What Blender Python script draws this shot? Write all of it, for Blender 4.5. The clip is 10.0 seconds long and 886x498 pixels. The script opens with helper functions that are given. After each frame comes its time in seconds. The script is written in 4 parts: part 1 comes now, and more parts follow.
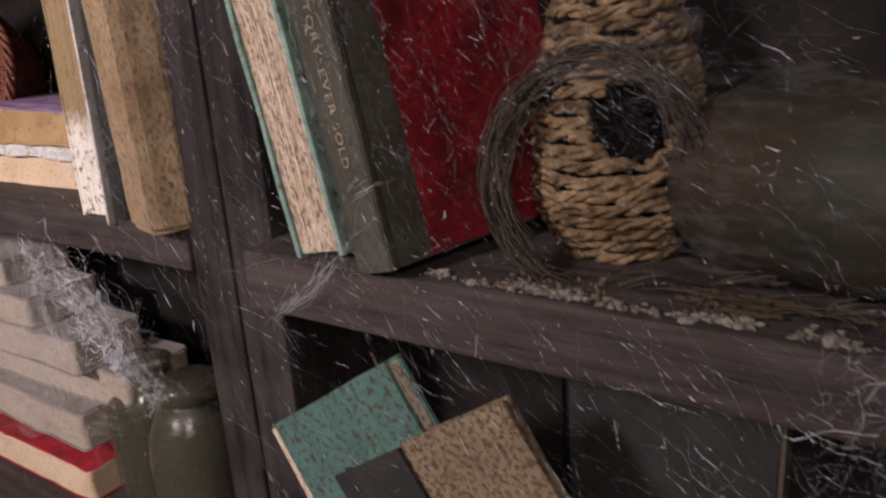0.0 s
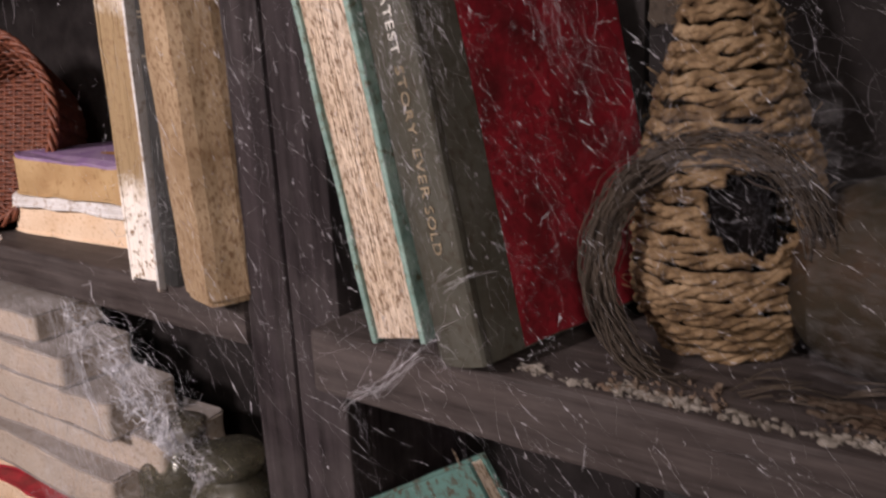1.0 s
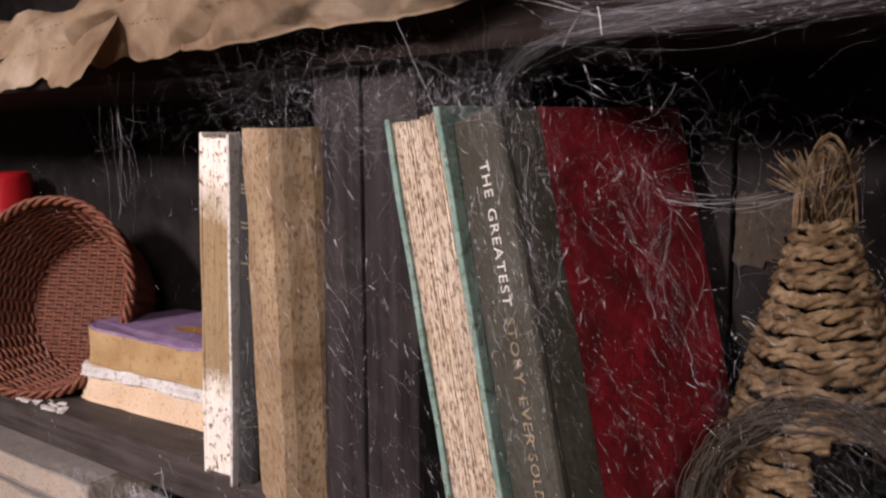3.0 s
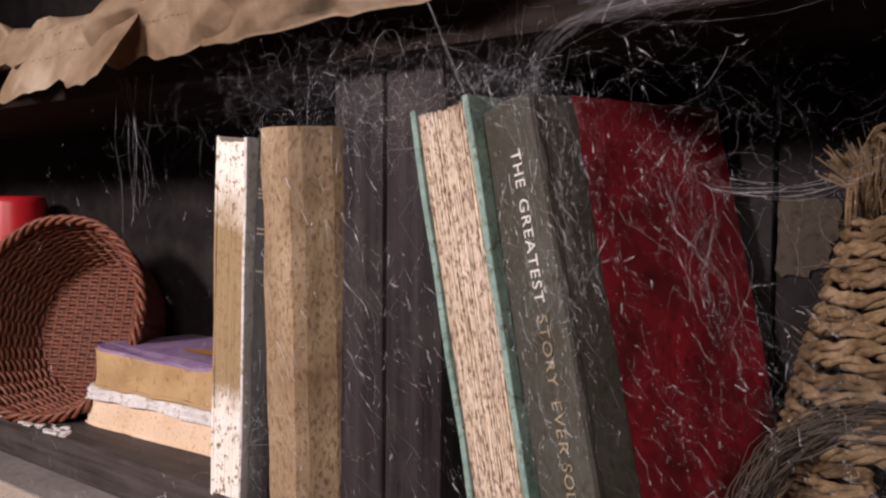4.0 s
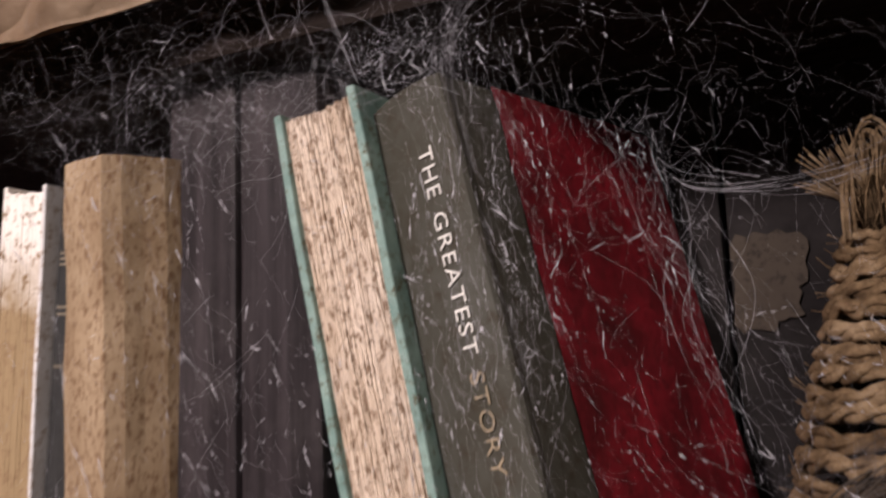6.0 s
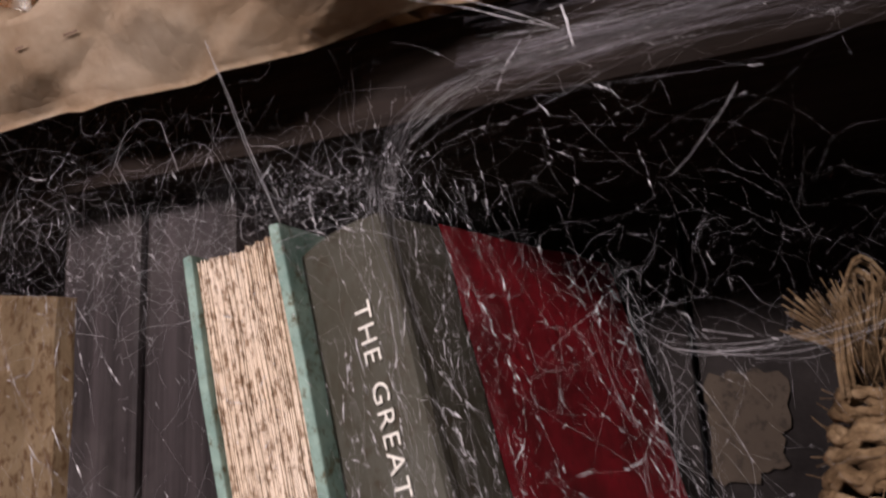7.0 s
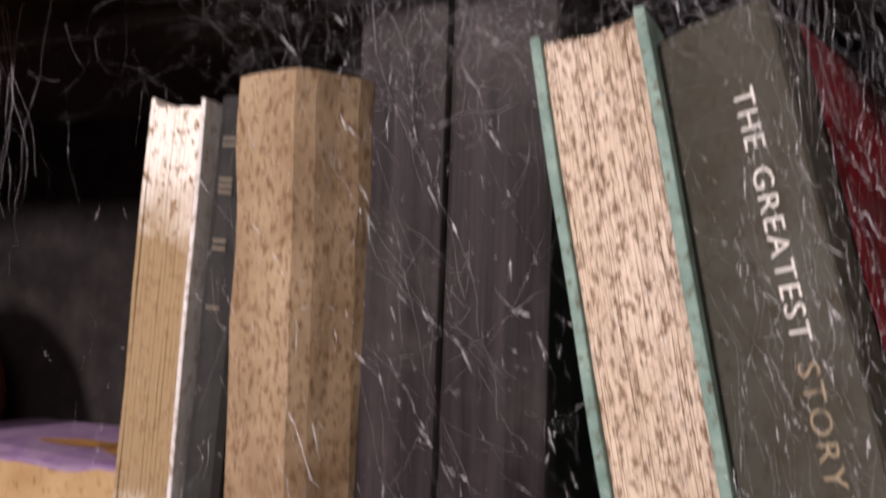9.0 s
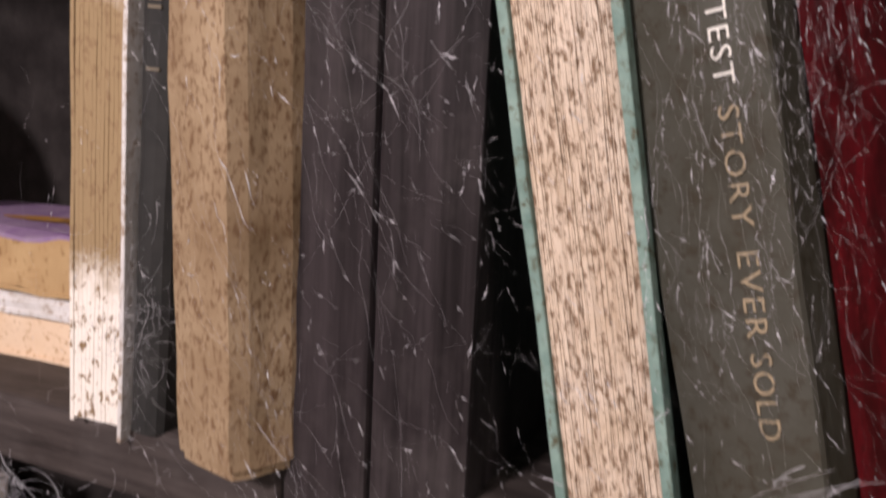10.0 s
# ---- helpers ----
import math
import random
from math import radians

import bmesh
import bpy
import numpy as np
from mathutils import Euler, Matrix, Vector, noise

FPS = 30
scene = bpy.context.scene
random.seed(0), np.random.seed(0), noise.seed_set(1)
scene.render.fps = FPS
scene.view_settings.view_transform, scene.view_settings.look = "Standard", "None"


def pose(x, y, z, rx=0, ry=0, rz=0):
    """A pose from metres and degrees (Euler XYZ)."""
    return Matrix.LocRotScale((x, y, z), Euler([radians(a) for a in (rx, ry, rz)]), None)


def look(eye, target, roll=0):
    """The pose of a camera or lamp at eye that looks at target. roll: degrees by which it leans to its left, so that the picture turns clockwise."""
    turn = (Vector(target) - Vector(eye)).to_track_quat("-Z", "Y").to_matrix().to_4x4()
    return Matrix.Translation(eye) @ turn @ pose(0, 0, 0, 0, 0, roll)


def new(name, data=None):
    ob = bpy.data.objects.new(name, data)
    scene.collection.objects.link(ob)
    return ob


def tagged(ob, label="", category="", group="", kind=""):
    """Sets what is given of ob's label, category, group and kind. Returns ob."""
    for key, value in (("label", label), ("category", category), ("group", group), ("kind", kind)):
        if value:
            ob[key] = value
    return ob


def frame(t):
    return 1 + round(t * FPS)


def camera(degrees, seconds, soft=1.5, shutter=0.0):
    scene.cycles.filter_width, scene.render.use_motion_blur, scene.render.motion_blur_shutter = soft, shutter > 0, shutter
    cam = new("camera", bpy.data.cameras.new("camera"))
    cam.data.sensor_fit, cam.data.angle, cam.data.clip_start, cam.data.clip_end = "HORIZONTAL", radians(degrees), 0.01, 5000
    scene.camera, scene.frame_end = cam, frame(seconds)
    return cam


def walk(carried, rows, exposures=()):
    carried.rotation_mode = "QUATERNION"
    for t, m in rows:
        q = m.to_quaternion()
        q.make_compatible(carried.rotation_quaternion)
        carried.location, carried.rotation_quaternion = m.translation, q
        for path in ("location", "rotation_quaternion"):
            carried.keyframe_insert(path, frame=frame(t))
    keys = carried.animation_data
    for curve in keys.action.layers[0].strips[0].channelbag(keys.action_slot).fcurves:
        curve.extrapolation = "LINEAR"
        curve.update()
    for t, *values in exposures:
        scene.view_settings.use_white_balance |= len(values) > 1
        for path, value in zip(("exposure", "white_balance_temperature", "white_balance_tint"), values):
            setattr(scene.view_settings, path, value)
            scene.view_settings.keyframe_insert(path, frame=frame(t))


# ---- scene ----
cam = camera(57.4, 10.0, 2.3, 0.5)
EXPOSURES = [(0.0, -0.28), (1.0, 0.0), (8.5, 0.0), (10.0, -0.06)]
PATH = [
    (0, (0.3114, -0.3002, 0.14), (-0.7832, 1.2543, -0.48), -4.1),
    (0.5, (0.2809, -0.2919, 0.151), (-0.8235, 1.2643, -0.447), -3.5),
    (1, (0.2567, -0.2941, 0.159), (-0.8566, 1.2778, -0.377), -2.8),
    (1.5, (0.2409, -0.3039, 0.179), (-0.872, 1.287, -0.303), -2.5),
    (2, (0.2278, -0.3049, 0.19), (-0.9047, 1.2915, -0.221), -2.1),
    (2.5, (0.2233, -0.3106, 0.207), (-0.9268, 1.2911, -0.131), -1.3),
    (3, (0.2236, -0.3207, 0.219), (-0.9432, 1.2863, -0.022), -0.3),
    (3.2, (0.2221, -0.3206, 0.2195), (-0.9665, 1.2831, 0.006), -0.9),
    (4.3, (0.2008, -0.3039, 0.176), (-0.9964, 1.2853, 0.093), 0.6),
    (4.5, (0.1969, -0.3016, 0.171), (-1.0038, 1.2939, 0.057), 0.2),
    (5, (0.1697, -0.2775, 0.14), (-0.9315, 1.3888, 0.25), 0.0),
    (5.2, (0.1613, -0.2689, 0.136), (-0.8962, 1.4312, 0.291), 0.1),
    (6.3, (0.1254, -0.213, 0.154), (-0.6977, 1.5768, 0.5), -2.7),
    (6.5, (0.1229, -0.2058, 0.159), (-0.6682, 1.5826, 0.579), -2.7),
    (7, (0.1168, -0.1933, 0.178), (-0.6075, 1.6171, 0.621), -3.3),
    (7.5, (0.0941, -0.2016, 0.187), (-0.5855, 1.6154, 0.671), -2.9),
    (8, (0.0702, -0.2139, 0.184), (-0.6536, 1.5764, 0.706), -1.4),
    (8.5, (0.0478, -0.2312, 0.176), (-0.7686, 1.554, 0.556), 0.6),
    (9, (0.0351, -0.2273, 0.153), (-0.8212, 1.575, 0.289), 2.1),
    (9.5, (0.0429, -0.2168, 0.14), (-0.7893, 1.5997, 0.047), 2.8),
    (10, (0.0515, -0.2215, 0.135), (-0.7515, 1.5818, -0.183), 2.7),
]
walk(cam, [(t, look(eye, target, roll)) for t, eye, target, roll in PATH], EXPOSURES)


# ---- light ----
def sky_world():
    w = bpy.data.worlds.new("room_air")
    w.use_nodes = True
    w.node_tree.nodes["Background"].inputs[0].default_value = (1.0, 0.86, 0.74, 1)
    w.node_tree.nodes["Background"].inputs[1].default_value = 0.035
    scene.world = w


sky_world()


def area_lamp(name, eye, target, size, watts, colour):
    d = bpy.data.lights.new(name, "AREA")
    d.shape, d.size, d.energy, d.color = "DISK", size, watts, colour
    ob = new(name, d)
    ob.matrix_world = look(eye, target)
    return ob


def spot_lamp(name, eye, target, cone, blend, radius, watts, colour):
    d = bpy.data.lights.new(name, "SPOT")
    d.spot_size, d.spot_blend, d.shadow_soft_size, d.energy, d.color = radians(cone), blend, radius, watts, colour
    ob = new(name, d)
    ob.matrix_world = look(eye, target)
    return ob


spot_lamp("ceiling_spot", (-0.42, -1.45, 0.80), (-0.29, 0, 0.06), 53, 1.0, 0.13, 148, (1.0, 0.87, 0.87))
# Unseen fill lamp, added to brighten faces turned to the right.
area_lamp("far_ceiling_spot", (1.2, -1.9, 1.15), (0.1, 0, 0.1), 0.5, 24, (1.0, 0.87, 0.82))


# ---- materials ----
def material(name, rough=0.6, metal=0.0, spec=0.4):
    m = bpy.data.materials.new(name)
    m.use_nodes = True
    nt = m.node_tree
    b = nt.nodes["Principled BSDF"]
    b.inputs["Roughness"].default_value = rough
    b.inputs["Metallic"].default_value = metal
    b.inputs["Specular IOR Level"].default_value = spec
    return m, nt, b


def coords(nt, scale=(1, 1, 1), kind="Object"):
    tc = nt.nodes.new("ShaderNodeTexCoord")
    mp = nt.nodes.new("ShaderNodeMapping")
    mp.inputs["Scale"].default_value = scale
    nt.links.new(tc.outputs[kind], mp.inputs[0])
    return mp.outputs[0]


def noise_tex(nt, vec, scale, detail=4.0, rough=0.6):
    n = nt.nodes.new("ShaderNodeTexNoise")
    n.inputs["Scale"].default_value, n.inputs["Detail"].default_value, n.inputs["Roughness"].default_value = scale, detail, rough
    nt.links.new(vec, n.inputs["Vector"])
    return n.outputs["Fac"]


def ramp(nt, fac, stops):
    r = nt.nodes.new("ShaderNodeValToRGB")
    el = r.color_ramp.elements
    while len(el) < len(stops):
        el.new(0.5)
    for e, (p, c) in zip(el, stops):
        e.position, e.color = p, (*c, 1) if len(c) == 3 else c
    nt.links.new(fac, r.inputs[0])
    return r.outputs[0]


def mix(nt, fac, a, b, kind="MIX"):
    n = nt.nodes.new("ShaderNodeMix")
    n.data_type, n.blend_type = "RGBA", kind
    for sock, v in ((n.inputs[0], fac), (n.inputs[6], a), (n.inputs[7], b)):
        if hasattr(v, "links") or hasattr(v, "is_linked"):
            nt.links.new(v, sock)
        else:
            sock.default_value = v if isinstance(v, float) else (*v, 1)
    return n.outputs[2]


def bump(nt, b, height, strength=0.4, dist=0.001):
    n = nt.nodes.new("ShaderNodeBump")
    n.inputs["Strength"].default_value, n.inputs["Distance"].default_value = strength, dist
    nt.links.new(height, n.inputs["Height"])
    nt.links.new(n.outputs[0], b.inputs["Normal"])


def wood(name, dark, light, stretch, rough=0.6, dusty_share=0.35):
    """Stained board with grain along the axis whose stretch is small, and dusty wear."""
    m, nt, b = material(name, rough, 0, 0.12)
    grain = noise_tex(nt, coords(nt, stretch), 120, 8, 0.72)
    dust = noise_tex(nt, coords(nt), 14, 5, 0.7)
    col = ramp(nt, grain, [(0.34, dark), (0.52, [(p + q) / 2 for p, q in zip(dark, light)]), (0.68, light)])
    dusty = ramp(nt, dust, [(0.45, (0, 0, 0)), (0.75, (dusty_share, dusty_share, dusty_share))])
    col = mix(nt, dusty, col, (0.115, 0.10, 0.098))
    nt.links.new(col, b.inputs["Base Color"])
    bump(nt, b, grain, 0.5, 0.0012)
    return m


def speckled(name, base, spot, warm, scale=420, stretch=(1, 1, 1), amount=0.56, rough=0.75):
    """Old page edges: cream with foxed brown spots at two scales."""
    m, nt, b = material(name, rough, 0, 0.25)
    fine = noise_tex(nt, coords(nt, stretch), scale, 7, 0.72)
    big = noise_tex(nt, coords(nt), 28, 4, 0.6)
    col = mix(nt, ramp(nt, big, [(0.35, (0, 0, 0)), (0.7, (1, 1, 1))]), base, warm)
    col = mix(nt, ramp(nt, fine, [(amount, (0, 0, 0)), (amount + 0.09, (1, 1, 1))]), col, spot)
    nt.links.new(col, b.inputs["Base Color"])
    bump(nt, b, fine, 0.35, 0.0006)
    return m


def cloth(name, base, worn, scale=30, rough=0.55, fleck=None, spec=0.4):
    """Book cloth: weave, scuffs and optional flecks."""
    m, nt, b = material(name, rough, 0, spec)
    big = noise_tex(nt, coords(nt), scale, 5, 0.65)
    weave = noise_tex(nt, coords(nt), 900, 2, 0.5)
    col = mix(nt, ramp(nt, big, [(0.35, (0, 0, 0)), (0.72, (1, 1, 1))]), base, worn)
    if fleck:
        fl = noise_tex(nt, coords(nt), 210, 5, 0.75)
        col = mix(nt, ramp(nt, fl, [(0.52, (0, 0, 0)), (0.64, (1, 1, 1))]), col, fleck)
    nt.links.new(col, b.inputs["Base Color"])
    bump(nt, b, weave, 0.25, 0.0004)
    return m


SHELF_WOOD = wood("shelf_wood", (0.022, 0.017, 0.016), (0.086, 0.070, 0.066), (0.06, 1, 1))
POST_WOOD = wood("post_wood", (0.010, 0.0076, 0.0080), (0.044, 0.035, 0.038), (1, 1, 0.04), 0.55)
# Darker than the other boards: shade under the paper put into its colour.
UPPER_WOOD = wood("shaded_upper_wood", (0.008, 0.0052, 0.0044), (0.023, 0.0155, 0.0125), (0.06, 1, 1), 0.8, 0.14)
BACK_WOOD = wood("back_wood", (0.009, 0.0072, 0.0072), (0.023, 0.0195, 0.019), (0.3, 1, 0.3), 0.8, 0.12)
PAGES = speckled("foxed_pages", (0.72, 0.61, 0.51), (0.24, 0.155, 0.10), (0.58, 0.45, 0.33), 620, (1, 1, 0.42), 0.495)
TAN = speckled("tan_pages", (0.37, 0.27, 0.172), (0.17, 0.10, 0.055), (0.215, 0.14, 0.078), 430, (1, 1, 0.5), 0.50)
YELLOWED = speckled("yellowed_pages", (0.44, 0.30, 0.155), (0.24, 0.14, 0.06), (0.34, 0.21, 0.10), 240, (1, 1, 0.6), 0.56)
FOAM = speckled("pale_pages", (0.70, 0.54, 0.40), (0.40, 0.24, 0.13), (0.64, 0.46, 0.31), 330, (1, 1, 1), 0.55)
WHITE_SPECK = speckled("white_speckled", (0.80, 0.73, 0.67), (0.26, 0.18, 0.11), (0.70, 0.60, 0.50), 330, (1, 1, 0.6), 0.54)
TEAL = cloth("teal_cloth", (0.13, 0.215, 0.19), (0.28, 0.39, 0.345), 60, 0.65, (0.085, 0.082, 0.048))
RUSTY_TEAL = speckled("rusted_teal", (0.060, 0.120, 0.105), (0.060, 0.045, 0.030), (0.095, 0.185, 0.165), 210, (1, 1, 1), 0.505)
BEIGE_SPECK = speckled("beige_speckled", (0.25, 0.19, 0.13), (0.075, 0.05, 0.03), (0.17, 0.12, 0.08), 260, (1, 1, 1), 0.48)
STACK_PAGES = speckled("grey_pages", (0.40, 0.34, 0.29), (0.25, 0.18, 0.13), (0.42, 0.34, 0.28), 300, (1, 1, 1), 0.54)
STACK_BOARD = cloth("grey_board", (0.29, 0.26, 0.245), (0.20, 0.175, 0.16), 26, 0.7, (0.20, 0.15, 0.12))
LEATHER = cloth("brown_leather", (0.11, 0.05, 0.032), (0.17, 0.08, 0.05), 30, 0.5)
TORN_CARD = speckled("torn_card", (0.066, 0.050, 0.036), (0.030, 0.022, 0.016), (0.046, 0.034, 0.025), 260, (1, 1, 1), 0.52)
GREY_CLOTH = cloth("grey_cloth", (0.054, 0.050, 0.038), (0.088, 0.086, 0.074), 34, 0.65, (0.050, 0.042, 0.030), 0.12)
RED_CLOTH = cloth("red_cloth", (0.48, 0.028, 0.048), (0.11, 0.019, 0.022), 26, 0.5, (0.22, 0.022, 0.030), 0.3)
BLACK_CLOTH = cloth("black_cloth", (0.022, 0.022, 0.022), (0.045, 0.043, 0.042), 30, 0.6, None, 0.12)
WHITE_BOARD = cloth("white_board", (0.68, 0.66, 0.66), (0.55, 0.52, 0.50), 60, 0.4, (0.33, 0.25, 0.19))
PURPLE = cloth("purple_print", (0.19, 0.105, 0.24), (0.32, 0.24, 0.33), 60, 0.6, None)
MUSTARD = cloth("mustard_print", (0.40, 0.21, 0.04), (0.30, 0.13, 0.05), 60, 0.6)
RED_WAX = cloth("red_wax", (0.50, 0.012, 0.02), (0.40, 0.015, 0.02), 15, 0.35)
WICKER = cloth("red_wicker", (0.125, 0.036, 0.020), (0.21, 0.070, 0.036), 90, 0.5, (0.05, 0.018, 0.012))
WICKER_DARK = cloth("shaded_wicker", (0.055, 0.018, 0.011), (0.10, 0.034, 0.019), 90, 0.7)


def rope_material():
    """Dry twisted grass; coils differ a little."""
    m, nt, b = material("seagrass_rope", 0.8, 0, 0.2)
    n1, n2 = noise_tex(nt, coords(nt), 90, 5, 0.65), noise_tex(nt, coords(nt, (1, 1, 4)), 420, 4, 0.7)
    col = ramp(nt, n1, [(0.34, (0.10, 0.062, 0.034)), (0.5, (0.29, 0.195, 0.112)), (0.68, (0.50, 0.365, 0.235))])
    col = mix(nt, ramp(nt, n2, [(0.5, (0, 0, 0)), (0.7, (0.75, 0.75, 0.75))]), col, (0.12, 0.075, 0.042))
    info = nt.nodes.new("ShaderNodeObjectInfo")
    tone = ramp(nt, info.outputs["Random"], [(0.0, (0.72, 0.68, 0.62)), (1.0, (1.0, 0.98, 0.94))])
    nt.links.new(mix(nt, 1.0, col, tone, "MULTIPLY"), b.inputs["Base Color"])
    bump(nt, b, n2, 1.0, 0.0016)
    return m


ROPE = rope_material()
# Burnt wick, and the shade painted inside the birdhouse hole.
SOOT_AND_SHADE = cloth("soot_and_shade", (0.006, 0.005, 0.005), (0.010, 0.008, 0.008), 30, 0.95, None, 0.05)
STONEWARE = cloth("dark_stoneware", (0.024, 0.027, 0.020), (0.046, 0.025, 0.013), 14, 0.6, (0.034, 0.026, 0.018), 0.3)
MOSS = speckled("dried_moss", (0.13, 0.10, 0.075), (0.05, 0.03, 0.02), (0.12, 0.075, 0.05), 260, (1, 1, 1), 0.5)
MOSS_PALE = speckled("pale_moss", (0.24, 0.215, 0.19), (0.08, 0.06, 0.045), (0.12, 0.10, 0.08), 300, (1, 1, 1), 0.53)
MOSS_DARK = cloth("dark_stems", (0.030, 0.021, 0.015), (0.070, 0.050, 0.035), 60, 0.8)
# Pale so the unseen floor, walls and ceiling bounce fill light.
PLASTER = cloth("room_plaster", (0.46, 0.42, 0.39), (0.54, 0.50, 0.46), 3, 0.9)


def worn_print(name, ink, ground, keep):
    """Foil or paint lettering rubbed through to the cloth."""
    m, nt, b = material(name, 0.55, 0, 0.3)
    n1, n2 = noise_tex(nt, coords(nt), 420, 4, 0.7), noise_tex(nt, coords(nt), 45, 3, 0.6)
    col = mix(nt, ramp(nt, n2, [(0.35, (0, 0, 0)), (0.7, (0.6, 0.6, 0.6))]), ink, [(p + q) / 2 for p, q in zip(ink, ground)])
    nt.links.new(mix(nt, ramp(nt, n1, [(keep, (0, 0, 0)), (keep + 0.1, (1, 1, 1))]), col, ground), b.inputs["Base Color"])
    return m


LETTER_WHITE = worn_print("letter_white", (0.80, 0.77, 0.72), (0.10, 0.10, 0.09), 0.58)
LETTER_GOLD = worn_print("letter_gold", (0.38, 0.295, 0.19), (0.08, 0.075, 0.065), 0.52)
LETTER_DIM = cloth("letter_dim", (0.17, 0.135, 0.095), (0.09, 0.08, 0.062), 80, 0.6)
INK = cloth("faded_ink", (0.16, 0.10, 0.07), (0.24, 0.16, 0.11), 90, 0.8)


def fibre_material(name, colour, strength):
    m, nt, b = material(name, 0.22, 0, 0.9)
    b.inputs["Base Color"].default_value = (*colour, 1)
    n = noise_tex(nt, coords(nt), 130, 3, 0.6)
    nt.links.new(ramp(nt, n, [(0.35, [c * strength for c in colour]), (0.65, colour)]), b.inputs["Base Color"])
    b.inputs["Sheen Weight"].default_value = 0.3
    return m


WEB = fibre_material("web_fibre", (0.85, 0.83, 0.90), 0.45)
WEB_MID = fibre_material("web_grey", (0.44, 0.42, 0.49), 0.4)
WEB_DARK = fibre_material("web_dusty", (0.20, 0.19, 0.215), 0.4)


def half_browned():
    """Page edges bleached at head and foot, browned between, with spots."""
    m, nt, b = material("half_browned_pages", 0.75, 0, 0.25)
    vec = coords(nt)
    sep = nt.nodes.new("ShaderNodeSeparateXYZ")
    nt.links.new(vec, sep.inputs[0])
    n = noise_tex(nt, vec, 70, 5, 0.7)
    add = nt.nodes.new("ShaderNodeMath")
    add.operation = "MULTIPLY_ADD"
    nt.links.new(n, add.inputs[0])
    add.inputs[1].default_value = 0.05
    nt.links.new(sep.outputs[2], add.inputs[2])
    stain = ramp(nt, add.outputs[0], [(0.080, (0, 0, 0)), (0.100, (1, 1, 1)), (0.200, (1, 1, 1)), (0.232, (0, 0, 0))])
    col = mix(nt, stain, (0.80, 0.74, 0.68), (0.30, 0.21, 0.115))
    fine = noise_tex(nt, coords(nt, (1, 1, 0.6)), 420, 3, 0.6)
    col = mix(nt, ramp(nt, fine, [(0.55, (0, 0, 0)), (0.63, (1, 1, 1))]), col, (0.24, 0.155, 0.085))
    nt.links.new(col, b.inputs["Base Color"])
    bump(nt, b, fine, 0.35, 0.0006)
    return m


HALF_BROWN = half_browned()


def film_material(name, colour, low, high, stretch):
    """Matted web film, holed and streaked, mostly clear."""
    m, nt, b = material(name, 0.8, 0, 0.2)
    b.inputs["Base Color"].default_value = (*colour, 1)
    a = noise_tex(nt, coords(nt, stretch), 110, 10, 0.8)
    f = ramp(nt, a, [(0.48, (low, low, low)), (0.75, (high, high, high))])
    nt.links.new(f, b.inputs["Alpha"])
    return m


FILM = film_material("web_film", (0.62, 0.58, 0.60), 0.0, 0.36, (0.6, 1, 1.4))
FILM_MID = film_material("web_film_grey", (0.46, 0.43, 0.50), 0.0, 0.28, (0.12, 1, 1.8))
FILM_DARK = film_material("web_film_dusty", (0.22, 0.21, 0.22), 0.0, 0.26, (0.35, 1, 1.4))


def paper_material():
    m, nt, b = material("old_paper", 0.7, 0, 0.3)
    big = noise_tex(nt, coords(nt), 20, 5, 0.6)
    col = ramp(nt, big, [(0.3, (0.24, 0.15, 0.09)), (0.52, (0.42, 0.30, 0.20)), (0.72, (0.60, 0.49, 0.38))])
    fold = noise_tex(nt, coords(nt, (1, 1, 1.5)), 13, 1, 0.4)
    ridge = ramp(nt, fold, [(0.30, (1, 1, 1)), (0.5, (0, 0, 0)), (0.70, (1, 1, 1))])
    fine = ramp(nt, noise_tex(nt, coords(nt), 75, 3, 0.5), [(0.35, (1, 1, 1)), (0.5, (0, 0, 0)), (0.65, (1, 1, 1))])
    nt.links.new(mix(nt, ramp(nt, ridge, [(0.0, (0.35, 0.35, 0.35)), (0.14, (0, 0, 0))]), col, (0.26, 0.17, 0.105)), b.inputs["Base Color"])
    bump(nt, b, mix(nt, 0.10, ridge, fine), 0.40, 0.006)
    return m


PAPER = paper_material()


def glass_material(name, colour, rough=0.08):
    m, nt, b = material(name, rough)
    b.inputs["Base Color"].default_value = (*colour, 1)
    b.inputs["Transmission Weight"].default_value = 0.85
    b.inputs["IOR"].default_value = 1.45
    r = noise_tex(nt, coords(nt), 40, 5, 0.7)
    nt.links.new(ramp(nt, r, [(0.4, (0.08, 0.08, 0.08)), (0.7, (0.5, 0.5, 0.5))]), b.inputs["Roughness"])
    return m


GLASS = glass_material("dusty_glass", (0.30, 0.28, 0.21))
AMBER = glass_material("amber_glass", (0.45, 0.22, 0.06))
GREEN_GLASS = glass_material("pale_green_glass", (0.50, 0.62, 0.55))


# ---- building helpers ----
def thing(name, m, label, category, group="", kind=""):
    ob = new(name)
    ob.empty_display_size = 0.02
    ob.matrix_world = m
    return tagged(ob, label, category, group, kind)


def finish(bm, name, mat, smooth=False):
    me = bpy.data.meshes.new(name)
    bm.normal_update()
    bm.to_mesh(me)
    bm.free()
    me.materials.append(mat)
    if smooth:
        me.polygons.foreach_set("use_smooth", [True] * len(me.polygons))
    return me


def part(name, bm, mat, parent=None, label="", smooth=False, m=None):
    ob = new(name, finish(bm, name, mat, smooth))
    if parent:
        ob.parent = parent
    if m is not None:
        ob.matrix_basis = m
    return tagged(ob, label) if label else ob


